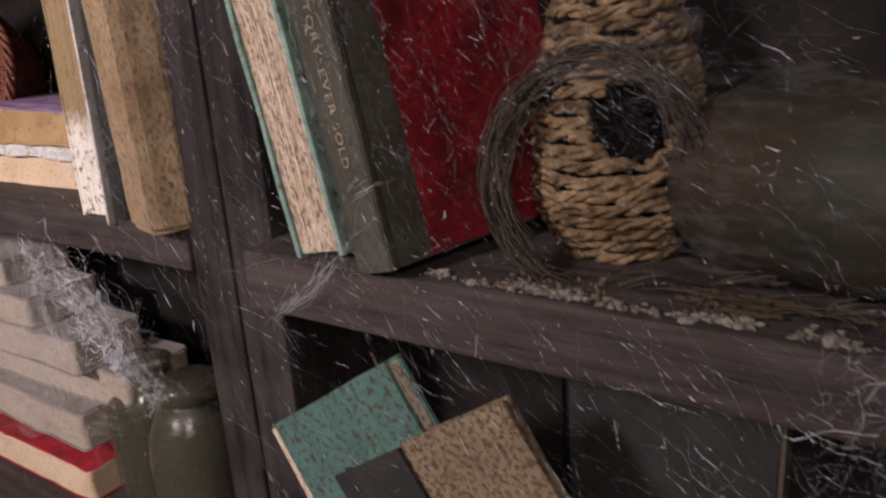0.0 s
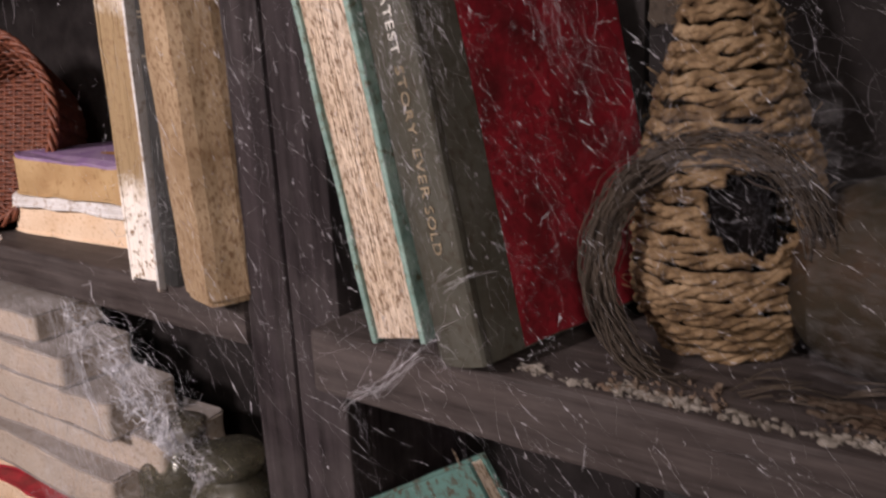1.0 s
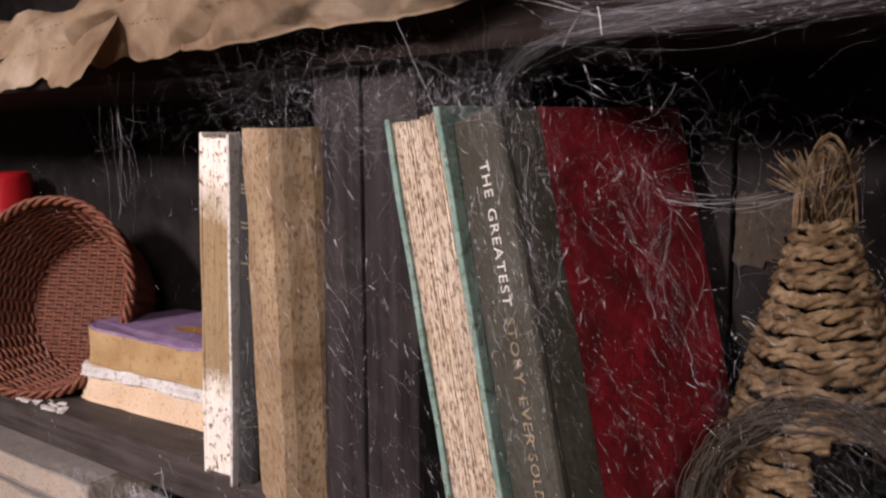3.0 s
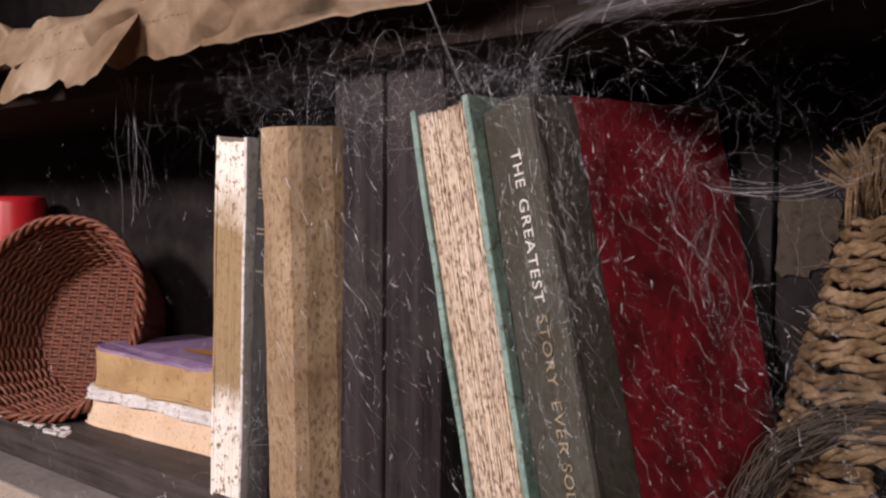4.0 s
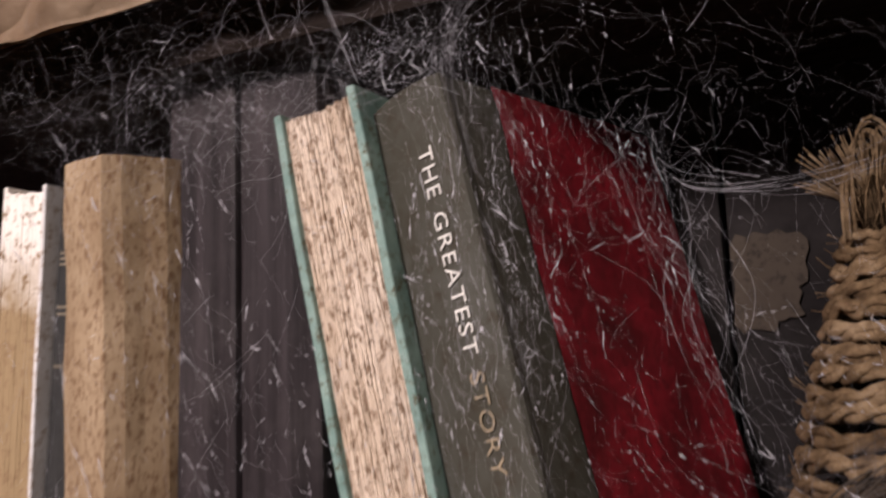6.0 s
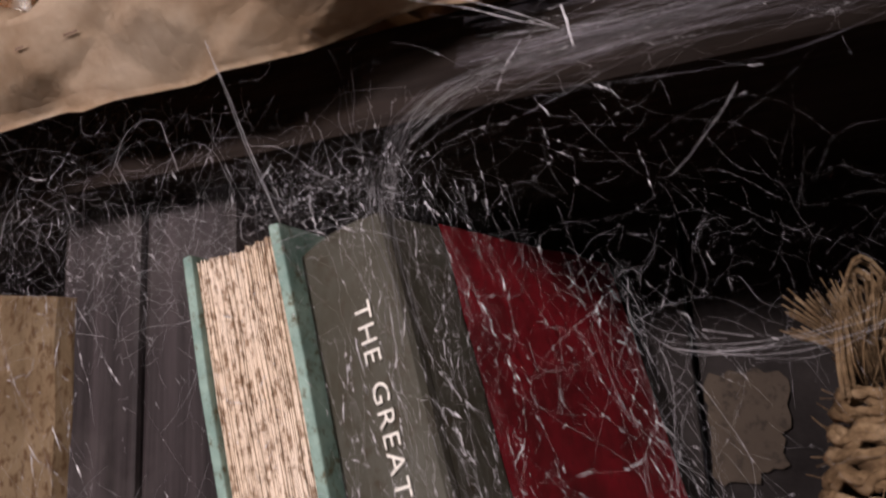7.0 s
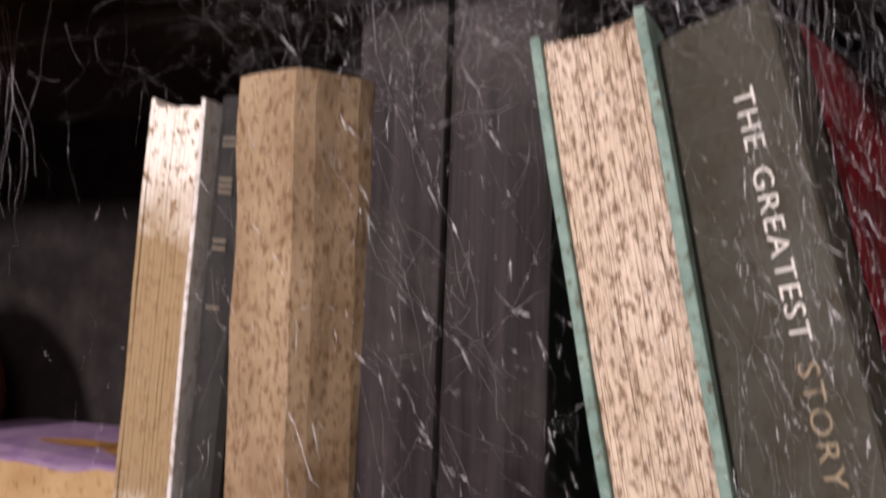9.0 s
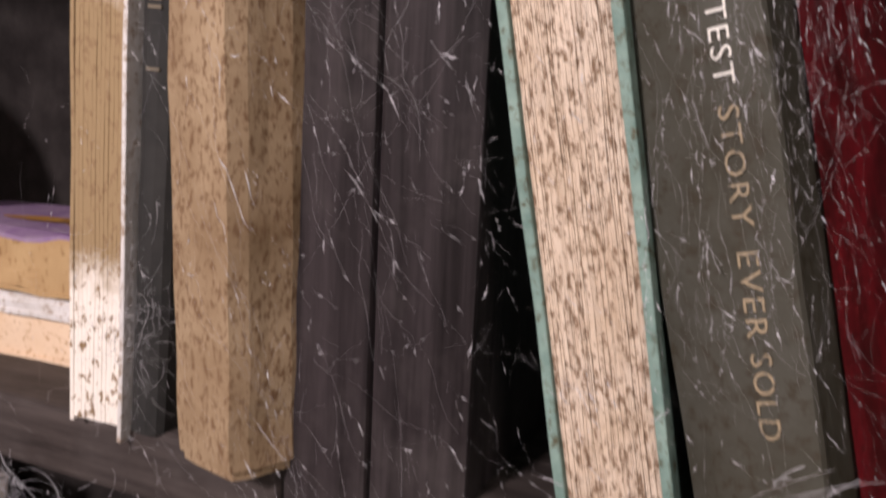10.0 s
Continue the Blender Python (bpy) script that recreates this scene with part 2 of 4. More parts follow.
def box(x0, x1, y0, y1, z0, z1, bevel=0.0015, cuts=0, wobble=0.0, seed=0):
    bm = bmesh.new()
    bmesh.ops.create_cube(bm, size=1)
    for v in bm.verts:
        v.co = Vector((x0 + (v.co.x + 0.5) * (x1 - x0), y0 + (v.co.y + 0.5) * (y1 - y0), z0 + (v.co.z + 0.5) * (z1 - z0)))
    if cuts:
        bmesh.ops.subdivide_edges(bm, edges=bm.edges[:], cuts=cuts, use_grid_fill=True)
    if bevel:
        sharp = [e for e in bm.edges if len(e.link_faces) == 2 and e.link_faces[0].normal.angle(e.link_faces[1].normal) > 0.5]
        bmesh.ops.bevel(bm, geom=sharp, offset=bevel, segments=2, affect="EDGES", profile=0.6)
    if wobble:
        for v in bm.verts:
            v.co += noise.noise_vector(v.co * 35 + Vector((seed, seed * 2.3, 0))) * wobble
    return bm


def prism(profile, z0, z1, rows=1, wobble=0.0, seed=0):
    """An upright solid over a plan outline, with rows of faces up its height."""
    bm = bmesh.new()
    rings = []
    for k in range(rows + 1):
        z = z0 + (z1 - z0) * k / rows
        ring = []
        for x, y in profile:
            p = Vector((x, y, z))
            if wobble:
                p += noise.noise_vector(p * 40 + Vector((seed, 0, seed))) * wobble
            ring.append(bm.verts.new(p))
        rings.append(ring)
    n = len(profile)
    for a, b in zip(rings, rings[1:]):
        for i in range(n):
            bm.faces.new((a[i], a[(i + 1) % n], b[(i + 1) % n], b[i]))
    bm.faces.new(rings[0][::-1])
    bm.faces.new(rings[-1])
    bmesh.ops.recalc_face_normals(bm, faces=bm.faces[:])
    return bm


def lathe(profile, segs=40, closed_bottom=True):
    bm = bmesh.new()
    rings = []
    for r, z in profile:
        rings.append([bm.verts.new((r * math.cos(2 * math.pi * i / segs), r * math.sin(2 * math.pi * i / segs), z)) for i in range(segs)])
    for a, b in zip(rings, rings[1:]):
        for i in range(segs):
            bm.faces.new((a[i], a[(i + 1) % segs], b[(i + 1) % segs], b[i]))
    if closed_bottom:
        bm.faces.new(rings[0][::-1])
    return bm


class Tubes:
    """Gathers thin tubes along polylines into one mesh."""

    def __init__(self):
        self.verts, self.faces = [], []

    def add(self, pts, radius, sides=3, taper=False):
        pts = [Vector(p) for p in pts]
        n = len(pts)
        base = len(self.verts)
        for i, p in enumerate(pts):
            d = (pts[min(i + 1, n - 1)] - pts[max(i - 1, 0)])
            if d.length < 1e-9:
                d = Vector((0, 0, 1))
            d.normalize()
            u = d.orthogonal() if abs(d.z) > 0.9 else d.cross(Vector((0, 0, 1)))
            u.normalize()
            v = d.cross(u)
            r = radius[i] if isinstance(radius, (list, tuple)) else radius
            if taper:
                r *= 1 - 0.7 * i / (n - 1)
            for s in range(sides):
                a = 2 * math.pi * s / sides
                self.verts.append(tuple(p + (u * math.cos(a) + v * math.sin(a)) * r))
        for i in range(n - 1):
            for s in range(sides):
                a, b = base + i * sides + s, base + i * sides + (s + 1) % sides
                self.faces.append((a, b, b + sides, a + sides))
        self.faces.append(tuple(base + s for s in range(sides))[::-1])
        self.faces.append(tuple(base + (n - 1) * sides + s for s in range(sides)))

    def mesh(self, name, mat, smooth=True):
        me = bpy.data.meshes.new(name)
        me.from_pydata(self.verts, [], self.faces)
        me.materials.append(mat)
        me.polygons.foreach_set("use_smooth", [smooth] * len(me.polygons))
        me.update()
        return me


def structure(name, bm, mat, label, category):
    return tagged(part(name, bm, mat), label, category, "", "structure")


# ---- bookcase and room ----
structure("floor", box(-3, 3, -3, 0.345, -1.25, -1.2, 0), PLASTER, "dull grey room floor in front of the bookcase", "floor")
structure("ceiling", box(-3, 3, -3, 0.345, 1.3, 1.35, 0), PLASTER, "plain grey ceiling above the bookcase", "ceiling")
structure("wall_north", box(-3, 3, 0.195, 0.345, -1.2, 1.3, 0), PLASTER, "plain wall behind the bookcase", "wall")
structure("wall_south", box(-3, 3, -3.1, -3.0, -1.2, 1.3, 0), PLASTER, "plain wall across the room", "wall")
structure("wall_west", box(-3.1, -3.0, -3, 0.345, -1.2, 1.3, 0), PLASTER, "plain side wall of the room", "wall")
structure("wall_east", box(3.0, 3.1, -3, 0.345, -1.2, 1.3, 0), PLASTER, "plain side wall of the room", "wall")

DEPTH = 0.18
bookcase = thing("bookcase", pose(0, 0, 0), "dark brown stained wooden bookcase hung with cobwebs", "bookcase")
part("back_panel", box(-1.3, -0.087, DEPTH, DEPTH + 0.012, -1.2, 0.75, 0.001), BACK_WOOD, bookcase, "dusty dark back board")
part("back_panel", box(-0.087, 0.0845, 0.153, 0.165, -1.2, 0.75, 0.001), BACK_WOOD, bookcase, "dusty dark back board")
part("back_panel", box(0.0875, 0.7, 0.152, 0.165, -1.2, 0.75, 0.001), BACK_WOOD, bookcase, "dusty dark back board")
part("back_panel", box(-0.087, 0.7, 0.180, 0.192, -1.2, 0.75, 0.001), BACK_WOOD, bookcase)
part("upright", box(-0.1225, -0.0863, 0.026, DEPTH, -1.2, 0.75, 0.002, 0), POST_WOOD, bookcase, "dark divider board with long grain")
part("upright", box(-0.0853, -0.0465, 0.0275, DEPTH, -1.2, 0.75, 0.002, 0), POST_WOOD, bookcase, "dark divider board with long grain")
part("upright", box(-1.33, -1.29, 0.0, DEPTH, -1.2, 0.75, 0.002), POST_WOOD, bookcase)
part("upright", box(0.70, 0.74, 0.0, DEPTH, -1.2, 0.75, 0.002), POST_WOOD, bookcase)
part("shelf_board", box(-1.29, -0.124, 0.024, DEPTH, -0.032, 0.0, 0.003), SHELF_WOOD, bookcase, "thick dark shelf board with dusty edge")
part("shelf_board", box(-0.048, 0.70, 0.004, 0.152, -0.037, 0.0, 0.003), SHELF_WOOD, bookcase, "thick dark shelf board with dusty edge")
part("shelf_board", box(-1.29, 0.70, 0.008, 0.152, 0.266, 0.298, 0.003), UPPER_WOOD, bookcase, "black-brown upper shelf board with shade in its colour")
part("shelf_board", box(-1.29, 0.70, 0.0, 0.152, -0.345, -0.31, 0.003), SHELF_WOOD, bookcase, "lower shelf board in shade")
part("shelf_board", box(-1.29, 0.70, 0.0, 0.152, 0.62, 0.65, 0.003), SHELF_WOOD, bookcase)
part("shelf_board", box(-1.29, 0.70, 0.0, 0.152, -0.72, -0.685, 0.003), SHELF_WOOD, bookcase)
part("shelf_board", box(-1.29, 0.70, 0.0, 0.152, -1.12, -1.085, 0.003), SHELF_WOOD, bookcase)


# ---- books ----
def page_block(x0, x1, y0, y1, z0, z1, sheets, rough=0.0008, sag=0.0, seed=1, groove=0.6):
    """Pages as one block with uneven leaves along the fore-edge."""
    rnd = random.Random(seed)
    bm = bmesh.new()
    rows = 26
    w = (x1 - x0) / sheets
    cols = []
    for s in range(sheets):
        off, lift = rnd.uniform(0, rough), rnd.uniform(-0.0007, 0.0007)
        gap = w * rnd.uniform(0.06, 0.22)
        cols += [(x0 + s * w, off, lift, s), (x0 + (s + 1) * w - gap, off, lift, s)]
        if s < sheets - 1:
            cols.append((x0 + (s + 1) * w - gap * 0.5, off + groove * rnd.uniform(0.0004, 0.0016), lift - 0.0004, s + 0.5))
    front, top, low = [], [], []
    for x, off, lift, s in cols:
        zt = z1 + lift - sag * math.sin(math.pi * (x - x0) / (x1 - x0))
        ring = []
        for k in range(rows + 1):
            z = z0 + (zt - z0) * k / rows
            bend = 0.0007 * noise.noise(Vector((z * 45, s * 0.11, seed))) * min(1.0, 4 * (x - x0) / (x1 - x0), 4 * (x1 - x) / (x1 - x0))
            y = y0 + off + rough * 0.6 * noise.noise(Vector((s * 1.9, z * 70, seed)))
            ring.append(bm.verts.new((x + bend, y, z)))
        front.append(ring)
        top.append(bm.verts.new((x, y1, zt)))
        low.append(bm.verts.new((x, y1, z0)))
    for c in range(len(cols) - 1):
        for k in range(rows):
            bm.faces.new((front[c][k], front[c + 1][k], front[c + 1][k + 1], front[c][k + 1]))
        bm.faces.new((front[c][rows], front[c + 1][rows], top[c + 1], top[c]))
        bm.faces.new((front[c + 1][0], front[c][0], low[c], low[c + 1]))
    bm.faces.new([*front[0], top[0], low[0]][::-1])
    bm.faces.new([*front[-1], top[-1], low[-1]])
    return bm


def book(m, label, t, d, h, cover, pages, sheets, board=0.003, over=0.003, fore=True, rough=0.0008, sag=0.0, seed=1, top_cut=0.0):
    """A case-bound book standing upright; local x thickness, y depth, z height. fore: the fore-edge faces front."""
    ob = thing("book", m, label, "book")
    part("front_cover", box(0, board, 0, d, 0, h - top_cut, 0.0008, 5, 0.0010, seed), cover, ob)
    part("back_cover", box(t - board, t, 0, d, 0, h, 0.0008, 5, 0.0010, seed + 3), cover, ob)
    if fore:
        part("spine", box(board, t - board, d - board, d, 0, h, 0.0008), cover, ob)
        part("page_block", page_block(board, t - board, over, d - board, over, h - over, sheets, rough, sag, seed), pages, ob, "foxed page edges")
    else:
        part("page_block", page_block(board, t - board, board, d - over, over, h - over, 6, rough, sag, seed), pages, ob)
    return ob


# teal book leaning against the divider, pages to the front
book(pose(-0.0035, 0.005, 0.0, 1.0, -10.6, 0), "teal cloth book with thick foxed speckled pages, leaning on the divider", 0.0355, 0.135, 0.2385, TEAL, PAGES, 72, 0.0034, 0.002, True, 0.0011, 0.0015, 3)


def rounded_spine_book():
    """Quarter-bound book: rounded grey cloth spine to the front, grooved hinges, red cloth sides behind a grey strip."""
    ob = thing("book", pose(0.0420, 0.0075, 0.0, 1.4, -13.0, -16), "quarter-bound book, grey cloth spine with worn lettering and red cloth sides", "book")
    t, h, d = 0.0355, 0.2375, 0.135
    prof = []
    for i in range(13):
        a = i / 12
        prof.append((-0.0018 + a * 0.0363, 0.002 - 0.011 * math.sin(math.pi * (0.12 + 0.62 * a))))
    prof += [(0.0352, -0.0040), (0.0345, -0.0008), (0.0336, 0.0010), (0.0340, 0.0035)]
    prof += [(t - 0.0012, 0.007), (t - 0.0014, 0.016), (t - 0.0018, 0.030), (t - 0.0026, d), (t - 0.006, d), (t - 0.006, 0.007), (0.005, 0.006), (0.004, 0.03), (0.004, d), (0.001, d)]
    shell = prism(prof, 0, h, 24, 0.0004, 4)
    for v in shell.verts:
        if v.co.x < 0.018:
            v.co.x -= 0.0055 * v.co.z / h * (1 - max(v.co.x, 0.0) / 0.018)
    case = part("spine", shell, GREY_CLOTH, ob, "grey cloth case with rounded spine")
    part("page_block", box(0.0055, t - 0.0065, 0.0085, d - 0.004, 0.003, h - 0.004, 0.0005), PAGES, ob)
    side = bmesh.new()
    grid = []
    for k in range(25):
        z = 0.0012 + (h - 0.0010) * k / 24
        row = []
        for i in range(15):
            q = i / 14
            y = 0.0215 + (d + 0.0008 - 0.0215) * q
            if i == 0:
                y += 0.0009 * noise.noise(Vector((z * 60, 2.0, 1.0)))
            x = t - 0.0016 - 0.0010 * q + 0.0012 + 0.0005 * noise.noise(Vector((y * 40, z * 40, 6.0)))
            row.append(side.verts.new((x, y, z + (0.0010 * noise.noise(Vector((y * 55, 9.0, k * 0.0))) if k in (0, 24) else 0.0))))
        grid.append(row)
    for p, q in zip(grid, grid[1:]):
        for i in range(14):
            side.faces.new((p[i], p[i + 1], q[i + 1], q[i]))
    bmesh.ops.solidify(side, geom=side.faces[:], thickness=0.0009)
    part("side_cloth", side, RED_CLOTH, ob, "scuffed red cloth side")
    return case


grey_book = rounded_spine_book()


def lettering(text, size, mat, parent, m, name="lettering", label=""):
    cu = bpy.data.curves.new(name, "FONT")
    cu.body, cu.size, cu.extrude, cu.resolution_u = text, size, 0.00012, 3
    cu.align_x, cu.align_y = "LEFT", "CENTER"
    cu.space_character = 1.15
    cu.offset = -0.00004
    tmp = bpy.data.objects.new(name, cu)
    scene.collection.objects.link(tmp)
    bpy.context.view_layer.update()
    me = bpy.data.meshes.new_from_object(tmp.evaluated_get(bpy.context.evaluated_depsgraph_get()))
    bpy.data.objects.remove(tmp)
    me.materials.clear()
    me.materials.append(mat)
    ob = new(name, me)
    ob.parent = parent
    ob.matrix_basis = m
    return tagged(ob, label) if label else ob


def spine_word(text, z_top, z_bottom, mat, x=0.0216, height=0.0052):
    ob = lettering(text, 0.0086, mat, grey_book, Matrix())
    xs = [v.co.x for v in ob.data.vertices]
    ys = [v.co.y for v in ob.data.vertices]
    sx, sy = (z_top - z_bottom) / (max(xs) - min(xs)), height / (max(ys) - min(ys))
    for v in ob.data.vertices:
        a, b, c = (v.co.x - min(xs)) * sx, (v.co.y - min(ys)) * sy, v.co.z
        curve = 0.002 - 0.011 * math.sin(math.pi * (0.12 + 0.62 * (x + b + 0.0018) / 0.0363))
        v.co = Vector((x + b, curve - 0.0007 - c, z_top - a))
    return ob


for word, z1, z0, ink in (("THE", 0.2142, 0.1972, LETTER_WHITE), ("GREATEST", 0.1917, 0.1455, LETTER_WHITE), ("STORY", 0.1400, 0.1090, LETTER_GOLD), ("EVER", 0.1025, 0.0803, LETTER_GOLD), ("SOLD", 0.0761, 0.0538, LETTER_GOLD)):
    spine_word(word, z1, z0, ink)
# author's line, worn away to bars
for z in (0.1680, 0.1615, 0.1540, 0.1400, 0.1330, 0.1260):
    part("lettering", box(0.0040, 0.0066, -0.0049, -0.0038, z - 0.0022, z, 0), LETTER_DIM, grey_book, "worn gold mark")


def white_book():
    ob = thing("book", pose(-0.2265, 0.0160, 0.0, 1.6, 3.4, 8), "white board book with browned pages and torn corners", "book")
    t, d, h = 0.0285, 0.13, 0.232
    part("front_cover", box(0, 0.0022, 0.0008, d, 0, h, 0.0006, 5, 0.0010, 2), HALF_BROWN, ob)
    part("back_cover", box(t - 0.0022, t, -0.002, d, -0.004, h, 0.0006, 5, 0.0008, 5), WHITE_BOARD, ob)
    part("page_block", page_block(0.0022, t - 0.0022, 0.0010, d, 0.002, 0.229, 12, 0.0004, 0, 8, 0.22), HALF_BROWN, ob, "browned page edges, white at head and foot")
    return ob


white_book()


def black_book():
    ob = thing("book", pose(-0.1985, 0.021, 0.0, 0.8, 4.0, 2), "thin black cloth book with faded spine print, dusted with web", "book")
    t, d, h = 0.017, 0.13, 0.232
    prof = [(0, 0.004), (0.002, 0.001), (0.006, -0.001), (0.011, -0.001), (0.015, 0.001), (t, 0.004), (t, d), (0, d)]
    spine = part("spine", prism(prof, 0, h, 12, 0.0005, 7), BLACK_CLOTH, ob)
    for z in (0.216, 0.2135, 0.200, 0.1975, 0.195, 0.176, 0.173, 0.150):
        part("lettering", box(0.0055, 0.0120, -0.0014, -0.0006, z - 0.0012, z, 0), LETTER_DIM, spine, "faded print bar")
    return ob


black_book()


def tan_book():
    ob = thing("book", pose(-0.1620, 0.0105, -0.001, 1.8, 0.3, -1), "tan thick book with foxed angled page edges", "book")
    prof = [(0, 0.006), (0.002, 0.0), (0.012, -0.003), (0.0320, -0.006), (0.0365, 0.000), (0.0380, 0.0035), (0.0396, 0.0075), (0.0436, 0.016), (0.0450, 0.022), (0.0450, 0.12), (0.0, 0.12)]
    part("page_block", prism(prof, 0.004, 0.2335, 26, 0.0012, 15), TAN, ob, "foxed tan pages")
    part("base", prism([(x * 0.97 + 0.0006, y + 0.002) for x, y in prof], 0.0, 0.004, 1, 0.0008, 15), TAN, ob)
    return ob


tan_book()


def lying_book(m, label, w, d, t, mats, round_corner=0.0, seed=1, wob=0.0012):
    """A book lying flat: cover board, page block, cover board. mats: pages, top, bottom."""
    ob = thing("book", m, label, "book")
    def outline(inset, r):
        pts = []
        for cx, cy, a0 in ((inset + r, inset + r, 180), (w - inset - r, inset + r, 270), (w - inset - r, d - inset - r, 0), (inset + r, d - inset - r, 90)):
            for k in range(6):
                a = math.radians(a0 + 18 * k)
                pts.append((cx + r * math.cos(a), cy + r * math.sin(a)))
            if len(pts) == 6:
                pts += [(inset + r + (w - 2 * inset - 2 * r) * k / 14, inset) for k in range(1, 14)]
        return pts
    r = max(round_corner, 0.001)
    part("page_block", prism(outline(0.001, r), 0.002, t - 0.002, 6, wob, seed), mats[0], ob, "pale page edges")
    part("front_cover", prism(outline(0.002, r), t - 0.002, t, 1, wob, seed), mats[1], ob)
    part("back_cover", prism(outline(0.0, r), 0, 0.002, 1, wob * 0.8, seed), mats[2], ob)
    return ob


lying_book(pose(-0.457, 0.058, 0.0, 0, 0, 3), "pale foxed book lying flat on the shelf", 0.27, 0.12, 0.026, (FOAM, FOAM, FOAM), 0.004, 21, 0.0022)
lying_book(pose(-0.451, 0.053, 0.0265, 0, 0.8, 4), "grey-edged booklet lying in a pile", 0.26, 0.12, 0.009, (WHITE_BOARD, WHITE_BOARD, WHITE_BOARD), 0.014, 23, 0.0032)
purple = lying_book(pose(-0.453, 0.052, 0.036, -2, 0, 5), "purple and mustard covered book with tan page edges, on a pile", 0.25, 0.12, 0.030, (YELLOWED, PURPLE, YELLOWED), 0.030, 25, 0.0030)
for piece in purple.children:
    for v in piece.data.vertices:
        lift = max(0.0, v.co.z - 0.006) / 0.024
        curl = max(0.0, 1 - v.co.x / 0.06) ** 2 * 0.006 * max(0.0, 1 - v.co.y / 0.08)
        v.co.z += lift * (0.0022 * noise.noise(Vector((v.co.x * 38, v.co.y * 38, 4))) + curl)
for px, py, pr in ((0.11, 0.045, 0.018), (0.145, 0.05, 0.016), (0.17, 0.035, 0.02), (0.128, 0.075, 0.014)):
    bm = bmesh.new()
    bmesh.ops.create_circle(bm, cap_ends=True, segments=20, radius=pr)
    for v in bm.verts:
        v.co = Vector((v.co.x * 1.6 + px, v.co.y * 0.6 + py, 0.0312)) + noise.noise_vector(v.co * 90) * 0.004
        v.co.z = 0.0330
    part("cover_print", bm, MUSTARD, [c for c in purple.children if c.name.startswith("front_cover")][0], "mustard printed patch")


def wicker_bowl():
    """Round woven basket lying on its side: flat base, flared wall, twisted rim."""
    axis = Vector((0.40, -0.87, 0.28)).normalized()
    z_ax, x_ax = axis, Vector((1, 0, 0.12)).normalized()
    y_ax = z_ax.cross(x_ax).normalized()
    x_ax = y_ax.cross(z_ax)
    m = Matrix((x_ax, y_ax, z_ax)).transposed().to_4x4()
    R, r_base, deep = 0.090, 0.066, 0.078
    m.translation = Vector((-0.505, 0.055, 0.0885)) - axis * deep
    ob = thing("wicker_basket", m, "red-brown woven wicker basket tipped on its side", "basket")
    ribs = 38

    def wall(q):
        return r_base + (R - r_base) * q ** 0.8, deep * q

    rows = 26
    for k in range(rows + 1):
        r, z = wall(k / rows)
        pts = []
        n = ribs * 4
        for i in range(n + 1):
            a = 2 * math.pi * i / n
            w = 0.0017 * math.sin(a * ribs / 2 + math.pi * (k % 2))
            j = 0.0010 * noise.noise(Vector((a * 4, k * 0.7, 2)))
            pts.append(((r + w + j) * math.cos(a), (r + w + j) * math.sin(a), z + j))
        t = Tubes()
        t.add(pts, 0.00190, 5)
        o = new("weaver", t.mesh("weaver", WICKER))
        o.parent = ob
    # Added dark surface within the weave, coloured as the shade in its gaps.
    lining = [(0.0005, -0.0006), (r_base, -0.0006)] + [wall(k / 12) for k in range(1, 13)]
    part("lining", lathe(lining, 48, False), WICKER_DARK, ob, "added dark surface, shade of the weave gaps put into its colour", True)
    step = 0.0040
    for k in range(-int(r_base / step), int(r_base / step) + 1):
        y = k * step
        half = math.sqrt(max(r_base ** 2 - y * y, 1e-6))
        n = max(4, int(half * 2 / 0.0025))
        pts = []
        for i in range(n + 1):
            x = -half + 2 * half * i / n
            pts.append((x, y + 0.0006 * noise.noise(Vector((x * 60, k, 1))), 0.0016 * math.sin(x / 0.0105 * math.pi + math.pi * (k % 2))))
        t = Tubes()
        t.add(pts, 0.00165, 5)
        o = new("weaver", t.mesh("weaver", WICKER))
        o.parent = ob
    for k in range(-6, 7):
        x = k * 0.0105
        half = math.sqrt(max(r_base ** 2 - x * x, 1e-6))
        t = Tubes()
        t.add([(x, -half + half * i / 4, 0.0) for i in range(9)], 0.0014, 5)
        o = new("stake", t.mesh("stake", WICKER))
        o.parent = ob
    one = Tubes()
    one.add([(wall(k / 8)[0], 0, wall(k / 8)[1]) for k in range(9)], 0.0016, 5)
    shared = one.mesh("stake", WICKER)
    for i in range(ribs):
        o = new("stake", shared)
        o.parent = ob
        o.matrix_basis = pose(0, 0, 0, 0, 0, 360 * i / ribs)
    for k in range(3):
        pts = []
        for i in range(181):
            a = 2 * math.pi * i / 180
            ph = a * 17 + k * 2.1
            wob = 0.002 * noise.noise(Vector((a * 2, 3, 1)))
            pts.append(((R + wob + 0.0032 * math.cos(ph)) * math.cos(a), (R + wob + 0.0032 * math.cos(ph)) * math.sin(a), deep + 0.0032 * math.sin(ph)))
        rim = Tubes()
        rim.add(pts, 0.0021, 6)
        o = new("rim", rim.mesh("rim", WICKER))
        o.parent = ob
    return ob


wicker_bowl()


